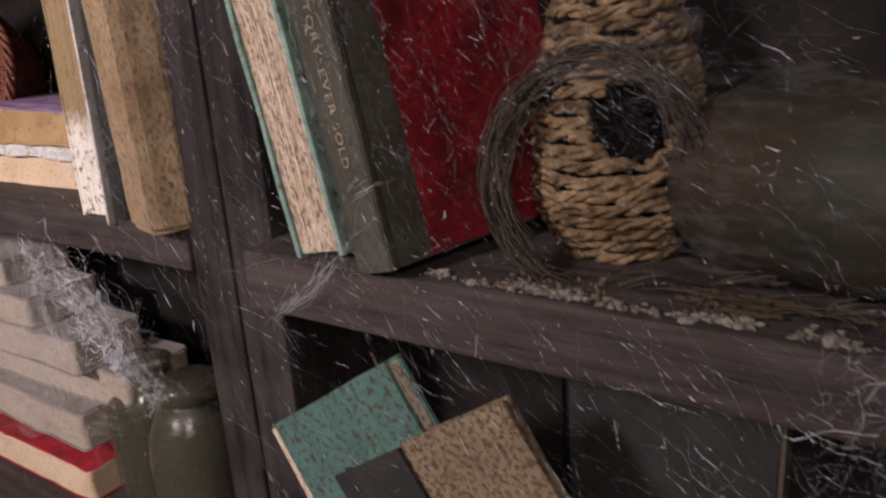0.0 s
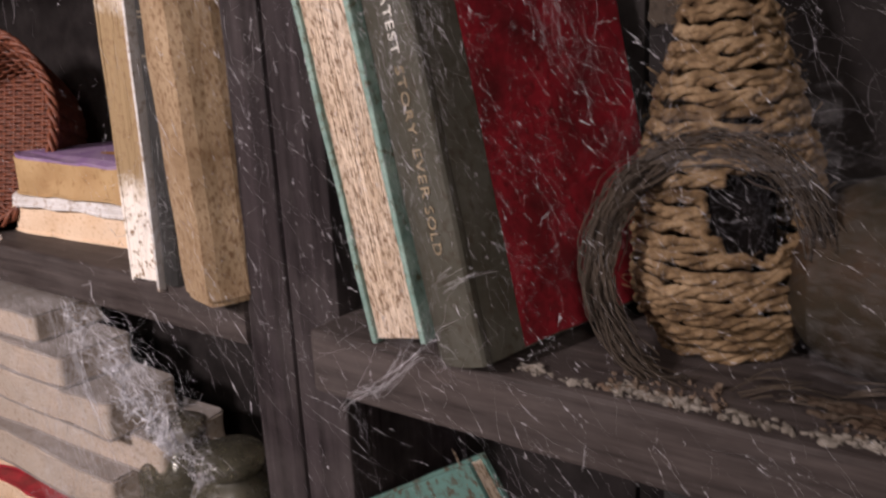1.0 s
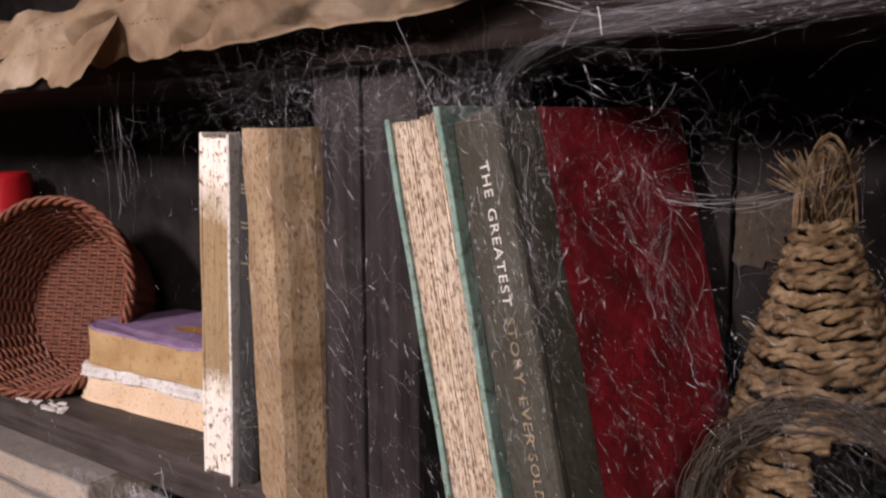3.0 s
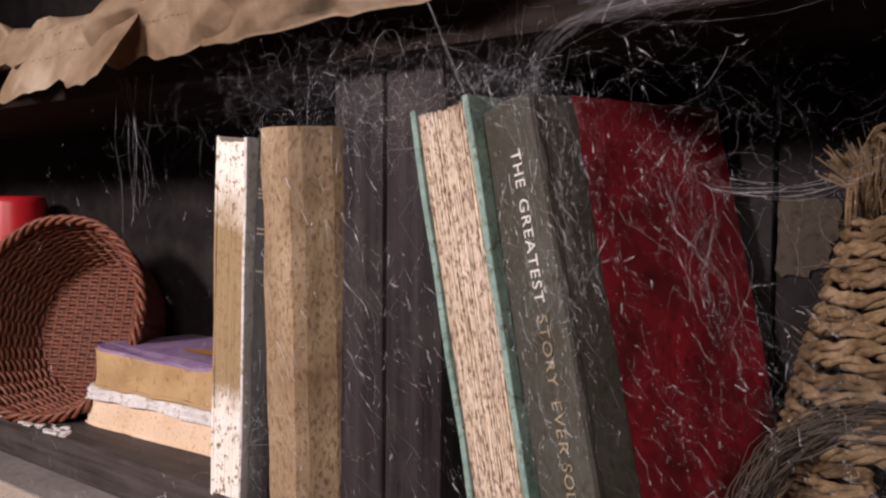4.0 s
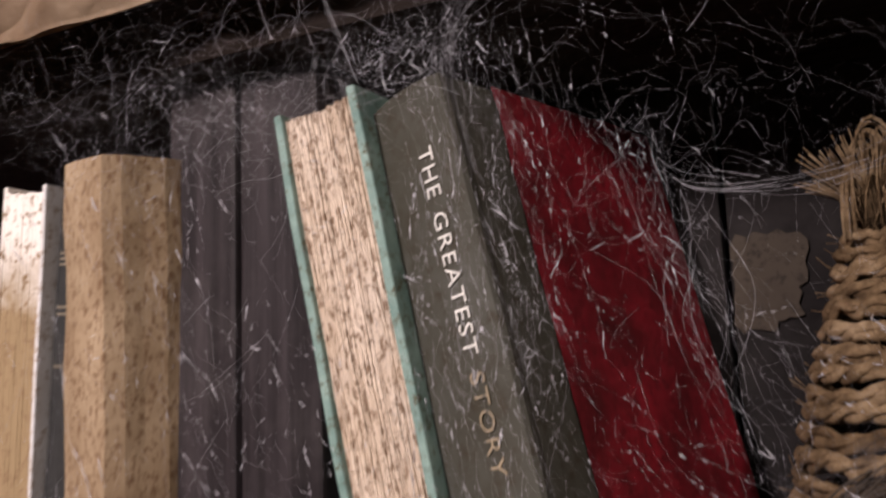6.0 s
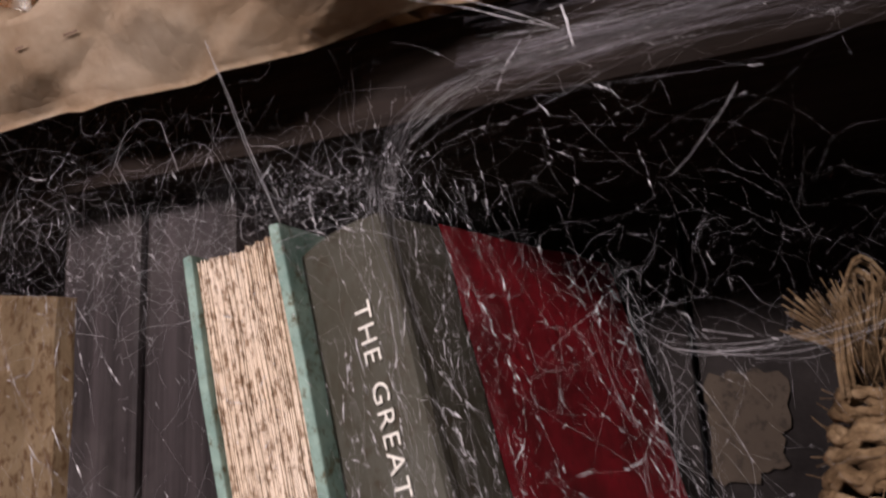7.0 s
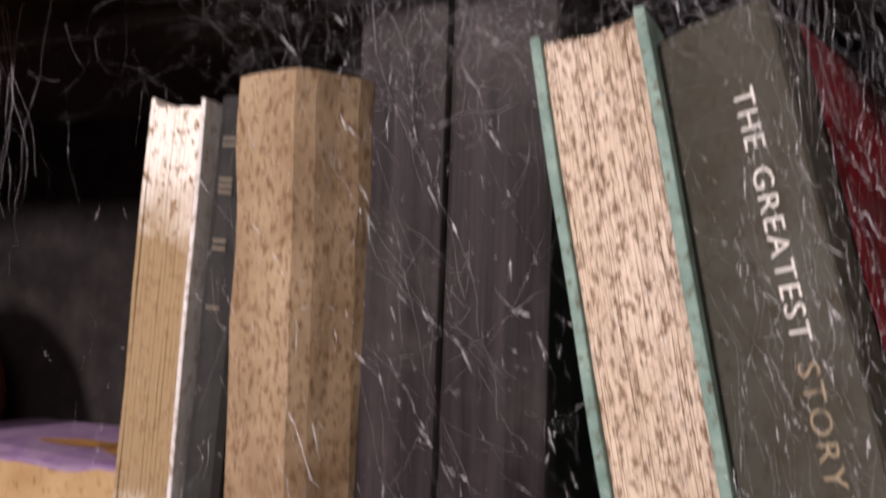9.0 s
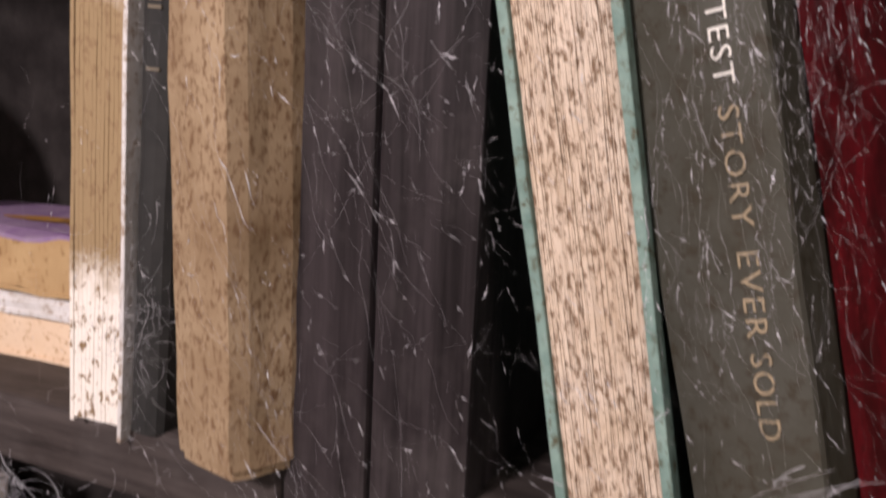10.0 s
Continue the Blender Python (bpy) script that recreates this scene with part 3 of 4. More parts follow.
def candle():
    ob = thing("candle", pose(-0.722, 0.128, 0.0), "tall red pillar candle standing against the back board", "candle")
    wax = part("wax", lathe([(0.033, 0), (0.034, 0.004), (0.034, 0.19), (0.032, 0.196), (0.028, 0.198), (0.024, 0.194), (0.0005, 0.19)], 40), RED_WAX, ob, "", True)
    t = Tubes()
    t.add([(0, 0, 0.186), (0.001, 0, 0.196), (0.003, 0, 0.203)], 0.001, 6)
    o = new("wick", t.mesh("wick", SOOT_AND_SHADE))
    o.parent = wax


candle()
lying_book(pose(-0.97, 0.06, 0.0, 0, 0, 0), "pale foxed book lying in a stack", 0.20, 0.11, 0.05, (FOAM, FOAM, FOAM), 0.004, 31)
lying_book(pose(-0.96, 0.065, 0.0505, 0, 0, -2), "pale foxed book lying in a stack", 0.19, 0.10, 0.06, (WHITE_SPECK, FOAM, FOAM), 0.004, 32)
lying_book(pose(-0.98, 0.06, 0.111, 0, 0, 1), "pale foxed book lying in a stack", 0.20, 0.10, 0.06, (FOAM, FOAM, FOAM), 0.004, 33)


# ---- rope birdhouse ----
def rope_birdhouse():
    C = (0.153, 0.094)
    ob = thing("birdhouse", pose(C[0], C[1], 0.0, 0, -2.5, 0), "woven seagrass rope birdhouse, cone topped with a round dark hole", "birdhouse")

    def radius(z):
        if z < 0.035:
            return 0.028 + 0.0155 * math.sin(math.pi / 2 * z / 0.035)
        if z < 0.085:
            return 0.0435 - 0.003 * (z - 0.035) / 0.05
        return 0.0405 - 0.0325 * ((z - 0.085) / 0.105) ** 1.12

    hole_a, hole_z, hole_r = math.atan2(-0.93, 0.36) + 0.20, 0.073, 0.0205
    z = 0.004
    row = 0
    while z < 0.188:
        ropes = Tubes()
        r0 = radius(z)
        pitch = 0.0070 if z < 0.16 else 0.0062
        rope = 0.0032 if z < 0.16 else 0.0028
        n = max(60, int(r0 * 4200))
        for strand in range(3):
            run = []
            for i in range(n + 1):
                a = 2 * math.pi * i / n
                da = (a - hole_a + math.pi) % (2 * math.pi) - math.pi
                zz = z + 0.0028 * noise.noise(Vector((math.cos(a) * 2.4, math.sin(a) * 2.4, row * 0.9)))
                edge = hole_r * (1 + 0.42 * noise.noise(Vector((a * 5, row * 2.0, 3))))
                inside = math.hypot(da * r0, zz - hole_z) < edge
                ph = round(r0 / 0.0052) * a + strand * 2.094 + row * 1.3 + 1.6 * noise.noise(Vector((a * 3, row * 1.7, strand * 0.4)))
                rr = r0 + rope * 0.50 * math.cos(ph) + 0.0014 * noise.noise(Vector((a * 3, row * 5.0, 1)))
                p = (rr * math.cos(a), rr * math.sin(a), zz + rope * 0.62 * math.sin(ph))
                if inside:
                    if len(run) > 3:
                        ropes.add(run, [rope * 0.58 * (1 + 0.55 * noise.noise(Vector(q) * 190 + Vector((0, strand * 3.0, row)))) for q in run], 5)
                    run = []
                else:
                    run.append(p)
            if len(run) > 3:
                ropes.add(run, [rope * 0.58 * (1 + 0.55 * noise.noise(Vector(q) * 190 + Vector((0, strand * 3.0, row)))) for q in run], 5)
        for fray in range(16):
            a = random.uniform(0, 2 * math.pi)
            p = Vector((r0 * math.cos(a), r0 * math.sin(a), z)) * 1.03
            p.z = z
            q = p + Vector((random.uniform(-0.008, 0.008), random.uniform(-0.008, 0.008), random.uniform(-0.004, 0.008)))
            if math.hypot(((a - hole_a + math.pi) % (2 * math.pi) - math.pi) * r0, z - hole_z) > hole_r:
                ropes.add([p, (p + q) / 2, q], 0.00022, 3)
        o = new("coil", ropes.mesh("coil", ROPE))
        o.parent = ob
        z += pitch * random.uniform(0.85, 1.12)
        row += 1
    # Added black shell whose colour stands in for shade inside the hollow.
    part("liner", lathe([(max((radius(k * 0.0045) - 0.006) * 0.62, 0.001), k * 0.0045) for k in range(1, 41)], 32), SOOT_AND_SHADE, ob, "black inner shell, shade of the hollow put into its colour", True)
    # rope round the hole
    rim = Tubes()
    for strand in range(2):
        pts = []
        for i in range(61):
            a = 2 * math.pi * i / 60
            q = hole_r + 0.001 + 0.0016 * math.cos(a * 9 + strand * math.pi)
            da, dz = q * math.cos(a) / radius(hole_z), q * math.sin(a)
            rr = radius(hole_z + dz) + 0.0012 + 0.0016 * math.sin(a * 9 + strand * math.pi)
            pts.append((rr * math.cos(hole_a + da), rr * math.sin(hole_a + da), hole_z + dz))
        rim.add(pts[4:12] if strand else pts[28:56], 0.0017, 6)
    o = new("hole_rim", rim.mesh("hole_rim", ROPE))
    o.parent = ob
    loop = Tubes()
    for k in range(9):
        pts = []
        ox, oy = random.uniform(-0.003, 0.003), random.uniform(-0.003, 0.003)
        for i in range(13):
            a = math.pi * i / 12
            pts.append((0.010 * math.cos(a) * (1 + ox * 20) + ox, 0.008 * math.cos(a) + oy + random.uniform(-0.0008, 0.0008), 0.182 + (0.038 + ox * 2) * math.sin(a)))
        loop.add(pts, 0.0008, 4)
    for k in range(170):
        a = random.uniform(0, 2 * math.pi)
        p = Vector((0.005 * math.cos(a), 0.005 * math.sin(a), 0.186))
        lean = random.uniform(0.2, 1.0)
        q = p + Vector((0.017 * lean * math.cos(a) - 0.004, 0.015 * lean * math.sin(a), random.uniform(0.018, 0.034)))
        mid = p.lerp(q, 0.5) + Vector((-0.0035 * lean * math.cos(a), -0.0035 * lean * math.sin(a), 0.003))
        loop.add([p, mid, q], 0.00032, 3)
    for k in range(30):
        a = random.uniform(0, 2 * math.pi)
        p = Vector((0.006 * math.cos(a), 0.006 * math.sin(a), 0.182))
        q = p + Vector((random.uniform(-0.013, 0.013), random.uniform(-0.013, 0.013), random.uniform(0.012, 0.040)))
        loop.add([p, (p + q) / 2 + Vector((random.uniform(-0.002, 0.002), 0, 0)), q], 0.0005, 3)
    o = new("hanging_loop", loop.mesh("hanging_loop", ROPE))
    o.parent = ob
    tagged(o, "frayed rope loop", "", "", "stuff")
    return ob


rope_birdhouse()


def dried_ring():
    """Dark dried stems bent in a ring round the birdhouse."""
    ob = thing("dried_wreath", pose(0.156, 0.047, 0.050, 76, 0, 10), "dark dried grass ring leaning on the birdhouse", "wreath")
    t = Tubes()
    rnd = random.Random(5)
    for k in range(420):
        a0, span = rnd.uniform(0.15, 3.5), rnd.uniform(0.4, 1.3)
        r, dz = 0.051 + rnd.gauss(0, 0.0035), rnd.gauss(0, 0.0035)
        pts = []
        for i in range(9):
            a = a0 + span * i / 8
            rr = r + 0.006 * noise.noise(Vector((a * 2.2, k * 0.37, 0)))
            pts.append((rr * math.cos(a) * 0.95, rr * math.sin(a) * 1.05, dz + 0.002 * noise.noise(Vector((a * 3, k, 7)))))
        t.add(pts, rnd.uniform(0.0002, 0.0006), 4)
    o = new("dried_grass", t.mesh("dried_grass", MOSS_DARK))
    o.parent = ob
    tagged(o, "", "", "", "stuff")
    return ob


dried_ring()


def jar_dark():
    ob = thing("jar", pose(0.262, 0.070, 0.047, 84, 0, 62), "dark brown stoneware jar lying on its side under webs", "jar")
    part("body", lathe([(0.02, -0.07), (0.040, -0.066), (0.045, -0.05), (0.046, 0.01), (0.043, 0.035), (0.034, 0.050), (0.031, 0.056), (0.035, 0.062), (0.034, 0.066), (0.028, 0.066), (0.027, 0.05), (0.030, 0.03), (0.030, -0.04), (0.001, -0.045)], 48), STONEWARE, ob, "", True)


jar_dark()


def debris():
    """Dry moss crumbs and stems along the front of the shelf."""
    rnd = random.Random(9)
    bm = bmesh.new()
    for k in range(1100):
        x = rnd.uniform(0.12, 0.42)
        if noise.noise(Vector((x * 38, 0.5, 2.0))) < -0.05:
            continue
        y = 0.012 + abs(rnd.gauss(0, 0.010)) + (0.02 if x > 0.2 else 0) * rnd.random()
        r = 0.0007 * math.exp(rnd.gauss(0, 0.5))
        geo = bmesh.ops.create_icosphere(bm, subdivisions=1, radius=r)
        turn = Euler((rnd.uniform(0, 3), rnd.uniform(0, 3), rnd.uniform(0, 3))).to_matrix()
        for v in geo["verts"]:
            v.co = turn @ Vector((v.co.x * rnd.uniform(1.0, 2.2), v.co.y, v.co.z * 0.6))
            v.co += Vector((x, y, r * 0.4)) + noise.noise_vector(v.co * 400) * r * 0.3
    strip = bmesh.new()
    x = 0.088
    while x < 0.42:
        reach, wide = rnd.uniform(0.003, 0.013), rnd.uniform(0.0012, 0.0050)
        yc = 0.0085 + wide * 0.8 + rnd.uniform(0, 0.003)
        for i in range(int(reach * wide * 1.9e6) + 5):
            r = 0.00055 * math.exp(rnd.gauss(0, 0.55))
            geo = bmesh.ops.create_icosphere(strip, subdivisions=1, radius=r)
            flat = Vector((rnd.uniform(0.9, 2.4), rnd.uniform(0.8, 1.8), rnd.uniform(0.5, 1.0)))
            at = Vector((x + rnd.gauss(0, reach * 0.5), max(0.0045, yc + rnd.gauss(0, wide * 0.6)), abs(rnd.gauss(0, 0.0012))))
            for v in geo["verts"]:
                v.co = v.co * flat + noise.noise_vector(v.co * 900 + Vector((i, 0, x * 90))) * 0.0009 + at
        x += reach + (rnd.uniform(0.004, 0.020) if rnd.random() < 0.45 else 0.001)
    bark = bmesh.new()
    for k in range(16):
        x, y, l = rnd.uniform(0.19, 0.40), rnd.uniform(0.020, 0.042), rnd.uniform(0.025, 0.060)
        a, w, n = rnd.uniform(-0.25, 0.35), rnd.uniform(0.002, 0.0045), 12
        rows = []
        for i in range(n + 1):
            u = i / n
            c = Vector((x + l * u * math.cos(a), y + l * u * math.sin(a) * 0.5, 0.0022 + 0.0025 * abs(noise.noise(Vector((u * 4, k, 0))))))
            half = w * (0.5 + 0.5 * math.sin(math.pi * min(max(u, 0.06), 0.94))) * (1 + 0.4 * noise.noise(Vector((u * 9, k, 5))))
            rows.append([bark.verts.new(c + Vector((0, half * q, 0.0014 * (1 - q * q)))) for q in (-1, -0.4, 0.3, 1)])
        for p, q in zip(rows, rows[1:]):
            for i in range(3):
                bark.faces.new((p[i], q[i], q[i + 1], p[i + 1]))
    bmesh.ops.solidify(bark, geom=bark.faces[:], thickness=0.0008)
    tagged(part("bark_strips", bark, MOSS), "brown curled bark strips lying along the shelf", "bark", "", "stuff")
    tagged(part("pale_moss", strip, MOSS_PALE), "pale grey dry moss strip along the shelf edge", "moss", "", "stuff")
    ob = tagged(part("dried_moss", bm, MOSS), "brown dried moss crumbs behind the shelf edge", "moss", "", "stuff")
    t = Tubes()
    for k in range(80):
        x, y = rnd.uniform(0.17, 0.42), 0.022 + abs(rnd.gauss(0, 0.022))
        a, l = rnd.uniform(-0.6, 0.6), rnd.uniform(0.008, 0.035)
        p = Vector((x, y, rnd.uniform(0.001, 0.006)))
        q = p + Vector((l * math.cos(a), l * math.sin(a) * 0.5, rnd.uniform(-0.001, 0.008)))
        t.add([p, (p + q) / 2 + Vector((0, 0, rnd.uniform(0, 0.003))), q], 0.0005, 4)
    tagged(new("dry_stems", t.mesh("dry_stems", MOSS_DARK)), "broken dry brown stems lying on the shelf", "stems", "", "stuff")


debris()


def torn_card():
    bm = bmesh.new()
    rnd = random.Random(4)
    ring = []
    n = 36
    for i in range(n):
        a = 2 * math.pi * i / n
        u, v = math.cos(a), math.sin(a)
        k = 1 / max(abs(u), abs(v))
        x, z = u * k * 0.0155, v * k * 0.021
        if u > 0.1 and v < 0:
            x, z = x * 0.75, z * 0.8
        ring.append((x + rnd.uniform(-0.0012, 0.0012), z + rnd.uniform(-0.0015, 0.0015)))
    front = [bm.verts.new((x, -0.0015, z)) for x, z in ring]
    back = [bm.verts.new((x, 0.0, z)) for x, z in ring]
    bm.faces.new(front)
    for i in range(n):
        bm.faces.new((front[i], back[i], back[(i + 1) % n], front[(i + 1) % n]))
    bmesh.ops.recalc_face_normals(bm, faces=bm.faces[:])
    ob = part("torn_card", bm, TORN_CARD, None, "", False, pose(0.1035, 0.1515, 0.174))
    tagged(ob, "torn brown card stuck on the back board", "card")


torn_card()


def shelf_dust():
    """Pale flaked paint on the shelf under the basket."""
    rnd = random.Random(19)
    bm = bmesh.new()
    for k in range(260):
        x, y = rnd.uniform(-0.75, -0.43), 0.024 + abs(rnd.gauss(0, 0.010))
        r = 0.0016 * math.exp(rnd.gauss(0, 0.5))
        geo = bmesh.ops.create_icosphere(bm, subdivisions=1, radius=r)
        for v in geo["verts"]:
            v.co = Vector((v.co.x * 1.8, v.co.y, v.co.z * 0.35)) + Vector((x, y, r * 0.2))
    tagged(part("paint_flakes", bm, WHITE_BOARD), "pale paint flakes and dust on the shelf edge", "flakes", "", "stuff")


shelf_dust()


# ---- lower shelves ----
def flat_book(m, label, w, h, t, cover, pages, seed, bare=-0.002):
    """A book with its cover to the front; local x width, z height, y thickness."""
    ob = thing("book", m, label, "book")
    part("front_cover", box(0, w, 0, 0.003, 0, h, 0.0008, 5, 0.0008, seed), cover, ob)
    part("back_cover", box(0, w, t - 0.003, t, 0, h, 0.0008, 5, 0.0008, seed + 1), cover, ob)
    part("page_block", box(-bare, w - 0.002, 0.003, t - 0.003, 0.002, h - 0.002, 0.0004, 3, 0.0008, seed), pages, ob, "foxed page edges")
    return ob


flat_book(pose(-0.036, -0.002, -0.111, 0, -34, -4) @ pose(0, 0, -0.150), "rust-spotted teal book standing tilted on the lower shelf", 0.120, 0.150, 0.014, RUSTY_TEAL, PAGES, 41, 0.010)
flat_book(pose(0.070, -0.012, -0.089, 0, -33, 0) @ pose(0, 0, -0.115), "beige speckled book standing tilted in front of others", 0.078, 0.115, 0.008, BEIGE_SPECK, BEIGE_SPECK, 43)
flat_book(pose(0.024, -0.016, -0.121, 0, -34, 0) @ pose(0, 0, -0.09), "black book standing tilted in front of others", 0.058, 0.09, 0.012, BLACK_CLOTH, PAGES, 44)
flat_book(pose(0.135, 0.06, -0.305, 0, 0, 0), "dark board book standing in shade", 0.11, 0.24, 0.03, BLACK_CLOTH, PAGES, 45)

for k, (x, y, z, w, t, turn, mats, label) in enumerate((
        (-0.66, 0.045, -0.309, 0.30, 0.035, 0, (FOAM, RED_CLOTH, RED_CLOTH), "red covered book with pale pages in a stack"),
        (-0.60, 0.060, -0.274, 0.24, 0.030, 6, (FOAM, RED_CLOTH, RED_CLOTH), "red covered book with pale pages in a stack"),
        (-0.70, 0.050, -0.243, 0.36, 0.036, -2, (STACK_PAGES, STACK_BOARD, STACK_BOARD), "white paged book in a webbed stack"),
        (-0.68, 0.052, -0.206, 0.38, 0.034, 2, (STACK_PAGES, STACK_BOARD, STACK_BOARD), "white paged book in a webbed stack"),
        (-0.72, 0.046, -0.171, 0.38, 0.034, 0, (STACK_PAGES, STACK_BOARD, STACK_BOARD), "white paged book in a webbed stack"),
        (-0.76, 0.050, -0.136, 0.36, 0.030, -1, (STACK_PAGES, STACK_BOARD, STACK_BOARD), "white paged book in a webbed stack"),
        (-0.80, 0.048, -0.105, 0.35, 0.026, 1, (STACK_PAGES, STACK_BOARD, STACK_BOARD), "white paged book in a webbed stack"))):
    lying_book(pose(x, y, z, 0, 0, turn), label, w, 0.075, t, mats, 0.006, 50 + k, 0.0024)


def glass_jar(m, label, r, h):
    ob = thing("glass_jar", m, label, "jar")
    body = [(r * 0.6, 0.0), (r * 0.95, 0.002), (r, 0.008), (r, h * 0.62), (r * 0.93, h * 0.76), (r * 0.72, h * 0.88), (r * 0.60, h * 0.92), (r * 0.60, h * 0.97)]
    inner = [(q - 0.0022, max(z, 0.004)) for q, z in reversed(body)]
    part("jar_body", lathe(body + inner + [(0.0008, 0.005)], 44), GLASS, ob, "", True)
    part("lid", lathe([(r * 0.64, h * 0.95), (r * 0.66, h * 0.955), (r * 0.66, h * 1.03), (r * 0.6, h * 1.045), (0.001, h * 1.045)], 40), GLASS, ob, "glass lid", True)
    return ob


glass_jar(pose(-0.205, 0.062, -0.309), "dusty clear glass jar streaked with web", 0.040, 0.155)
glass_jar(pose(-0.318, 0.095, -0.309), "dusty clear glass jar with a dark rim", 0.038, 0.135)


# ---- upper shelf ----
def crumpled_sheet(name, label, x0, x1, drop, seed, lift=0.0, out=0.0, lean=-0.25, rise=0.0, ink_rows=5):
    """An old printed page lying on the shelf with its front bent over the edge."""
    bm = bmesh.new()
    nx, ny = 150, 50
    grid = []
    rnd = random.Random(seed)
    tilt = rnd.uniform(-0.25, 0.25)

    def place(u, v):
        x = x0 + (x1 - x0) * u + tilt * 0.06 * (v - 0.5)
        s = v * (0.075 + drop)
        edge = 0.075
        w = Vector((x * 26, v * 5, seed * 3.7))
        c = noise.noise(w * 0.5) * 0.006 + (abs((x * 13 + v * 2.7 + noise.noise(w * 0.35) * 0.9) % 1.0 - 0.5) - 0.25) * 0.012 + (abs((x * 8 + v * 1.3 + seed * 0.37) % 1.0 - 0.5) - 0.25) * 0.030 + (abs((x * 19 - v * 1.9 + seed * 0.61) % 1.0 - 0.5) - 0.25) * 0.010
        ragged = 0.005 * noise.noise(Vector((x * 45, seed, 1.0))) + 0.007 * max(0.0, abs((x * 17 + seed * 0.3) % 1.0 - 0.5) - 0.36)
        if s < edge:
            y, z = 0.055 - s - out * v, 0.300 + lift + 0.006 + abs(c) * 1.3
        else:
            q = s - edge
            y = -0.020 - out + lean * (0.6 + 1.4 * u) * q + c * 0.6
            z = 0.306 + lift - q * (0.95 - rise * u * u) + c * 0.45 + ragged * (q / max(drop, 0.01))
        return Vector((x + noise.noise(w * 0.9 + Vector((9, 0, 0))) * 0.004, y, z))

    for j in range(ny + 1):
        grid.append([bm.verts.new(place(i / nx, j / ny)) for i in range(nx + 1)])
    for j in range(ny):
        for i in range(nx):
            bm.faces.new((grid[j][i], grid[j][i + 1], grid[j + 1][i + 1], grid[j + 1][i]))
    bmesh.ops.solidify(bm, geom=bm.faces[:], thickness=0.0004)
    ob = thing("printed_page", Matrix(), label, "paper")
    leaf = part("sheet", bm, PAPER, ob, "", True)
    # faded print, a bar for each unreadable word
    bars = bmesh.new()
    for row in range(ink_rows):
        v = 0.22 + 0.72 * row / ink_rows
        u = 0.06
        while u < 0.92:
            l = rnd.uniform(0.006, 0.022)
            if rnd.random() < 0.45:
                k = max(2, int(l / 0.012))
                top, low = [], []
                for i in range(k + 1):
                    uu = min(u + l * i / k, 0.97)
                    for lst, vv in ((top, v), (low, v + 0.0075)):
                        p = place(uu, vv)
                        n = (place(uu + 0.01, vv) - p).cross(place(uu, vv + 0.01) - p).normalized()
                        n = n if n.y < 0 or (abs(n.y) < 0.2 and n.z > 0) else -n
                        lst.append(bars.verts.new(p + n * 0.0008))
                for i in range(k):
                    bars.faces.new((top[i], top[i + 1], low[i + 1], low[i]))
            u += l + rnd.uniform(0.008, 0.02)
    part("print", bars, INK, leaf, "faded unreadable print")
    return ob


crumpled_sheet("page", "crumpled old printed page bent over the upper shelf edge", -0.165, 0.108, 0.032, 1, 0.002, 0.017, 0.50, 0.56)
crumpled_sheet("page", "crumpled old printed page bent over the upper shelf edge", -0.275, -0.105, 0.037, 2, 0.001, 0.013, 0.15, 0.45)
crumpled_sheet("page", "crumpled old printed page folded upright on the upper shelf", -0.085, 0.005, 0.006, 8, 0.016, -0.006, -0.6)
crumpled_sheet("page", "crumpled old printed page with torn corner hanging down", -0.385, -0.225, 0.046, 3, 0.0, 0.008)
crumpled_sheet("page", "crumpled old printed page bent over the upper shelf edge", -0.520, -0.350, 0.028, 4, 0.004, 0.004)
crumpled_sheet("page", "crumpled old printed page bent over the upper shelf edge", -0.700, -0.480, 0.026, 6, 0.0, 0.004)


def bottle(m, label, r, h, mat):
    ob = thing("bottle", m, label, "bottle")
    prof = [(r * 0.7, 0), (r, 0.004), (r, h * 0.6), (r * 0.85, h * 0.7), (r * 0.4, h * 0.8), (r * 0.36, h)]
    part("glass_body", lathe(prof + [(q - 0.0025, max(z, 0.005)) for q, z in reversed(prof)], 40), mat, ob, "", True)
    part("cork", lathe([(r * 0.28, h * 0.93), (r * 0.31, h * 1.05), (r * 0.25, h * 1.08), (0.001, h * 1.08)], 24), TAN, ob, "", True)
    return ob


bottle(pose(-0.215, 0.085, 0.2985), "amber and green tinted glass bottle behind old pages", 0.046, 0.20, AMBER)
bottle(pose(-0.105, 0.080, 0.2985), "pale green glass bottle behind old pages under web", 0.032, 0.18, GREEN_GLASS)
flat_book(pose(-0.345, 0.09, 0.2985, 0, 0, 0), "brown leather book standing on the upper shelf", 0.05, 0.22, 0.05, LEATHER, FOAM, 61)


# ---- cobwebs ----
def sag_line(p, q, sag, jit, n=14, rnd=random, seed=0.0):
    p, q = Vector(p), Vector(q)
    pts = []
    for i in range(n + 1):
        s = i / n
        c = p.lerp(q, s)
        c.z -= sag * 4 * s * (1 - s)
        c += noise.noise_vector(Vector((s * 3.0 + seed, seed * 1.7, seed * 0.3))) * jit * math.sin(math.pi * s) ** 0.5
        pts.append(c)
    return pts


def hang(tubes, label, mat=None, name="cobweb"):
    return tagged(new(name, tubes.mesh(name, mat or WEB)), label, "cobweb", "", "stuff")


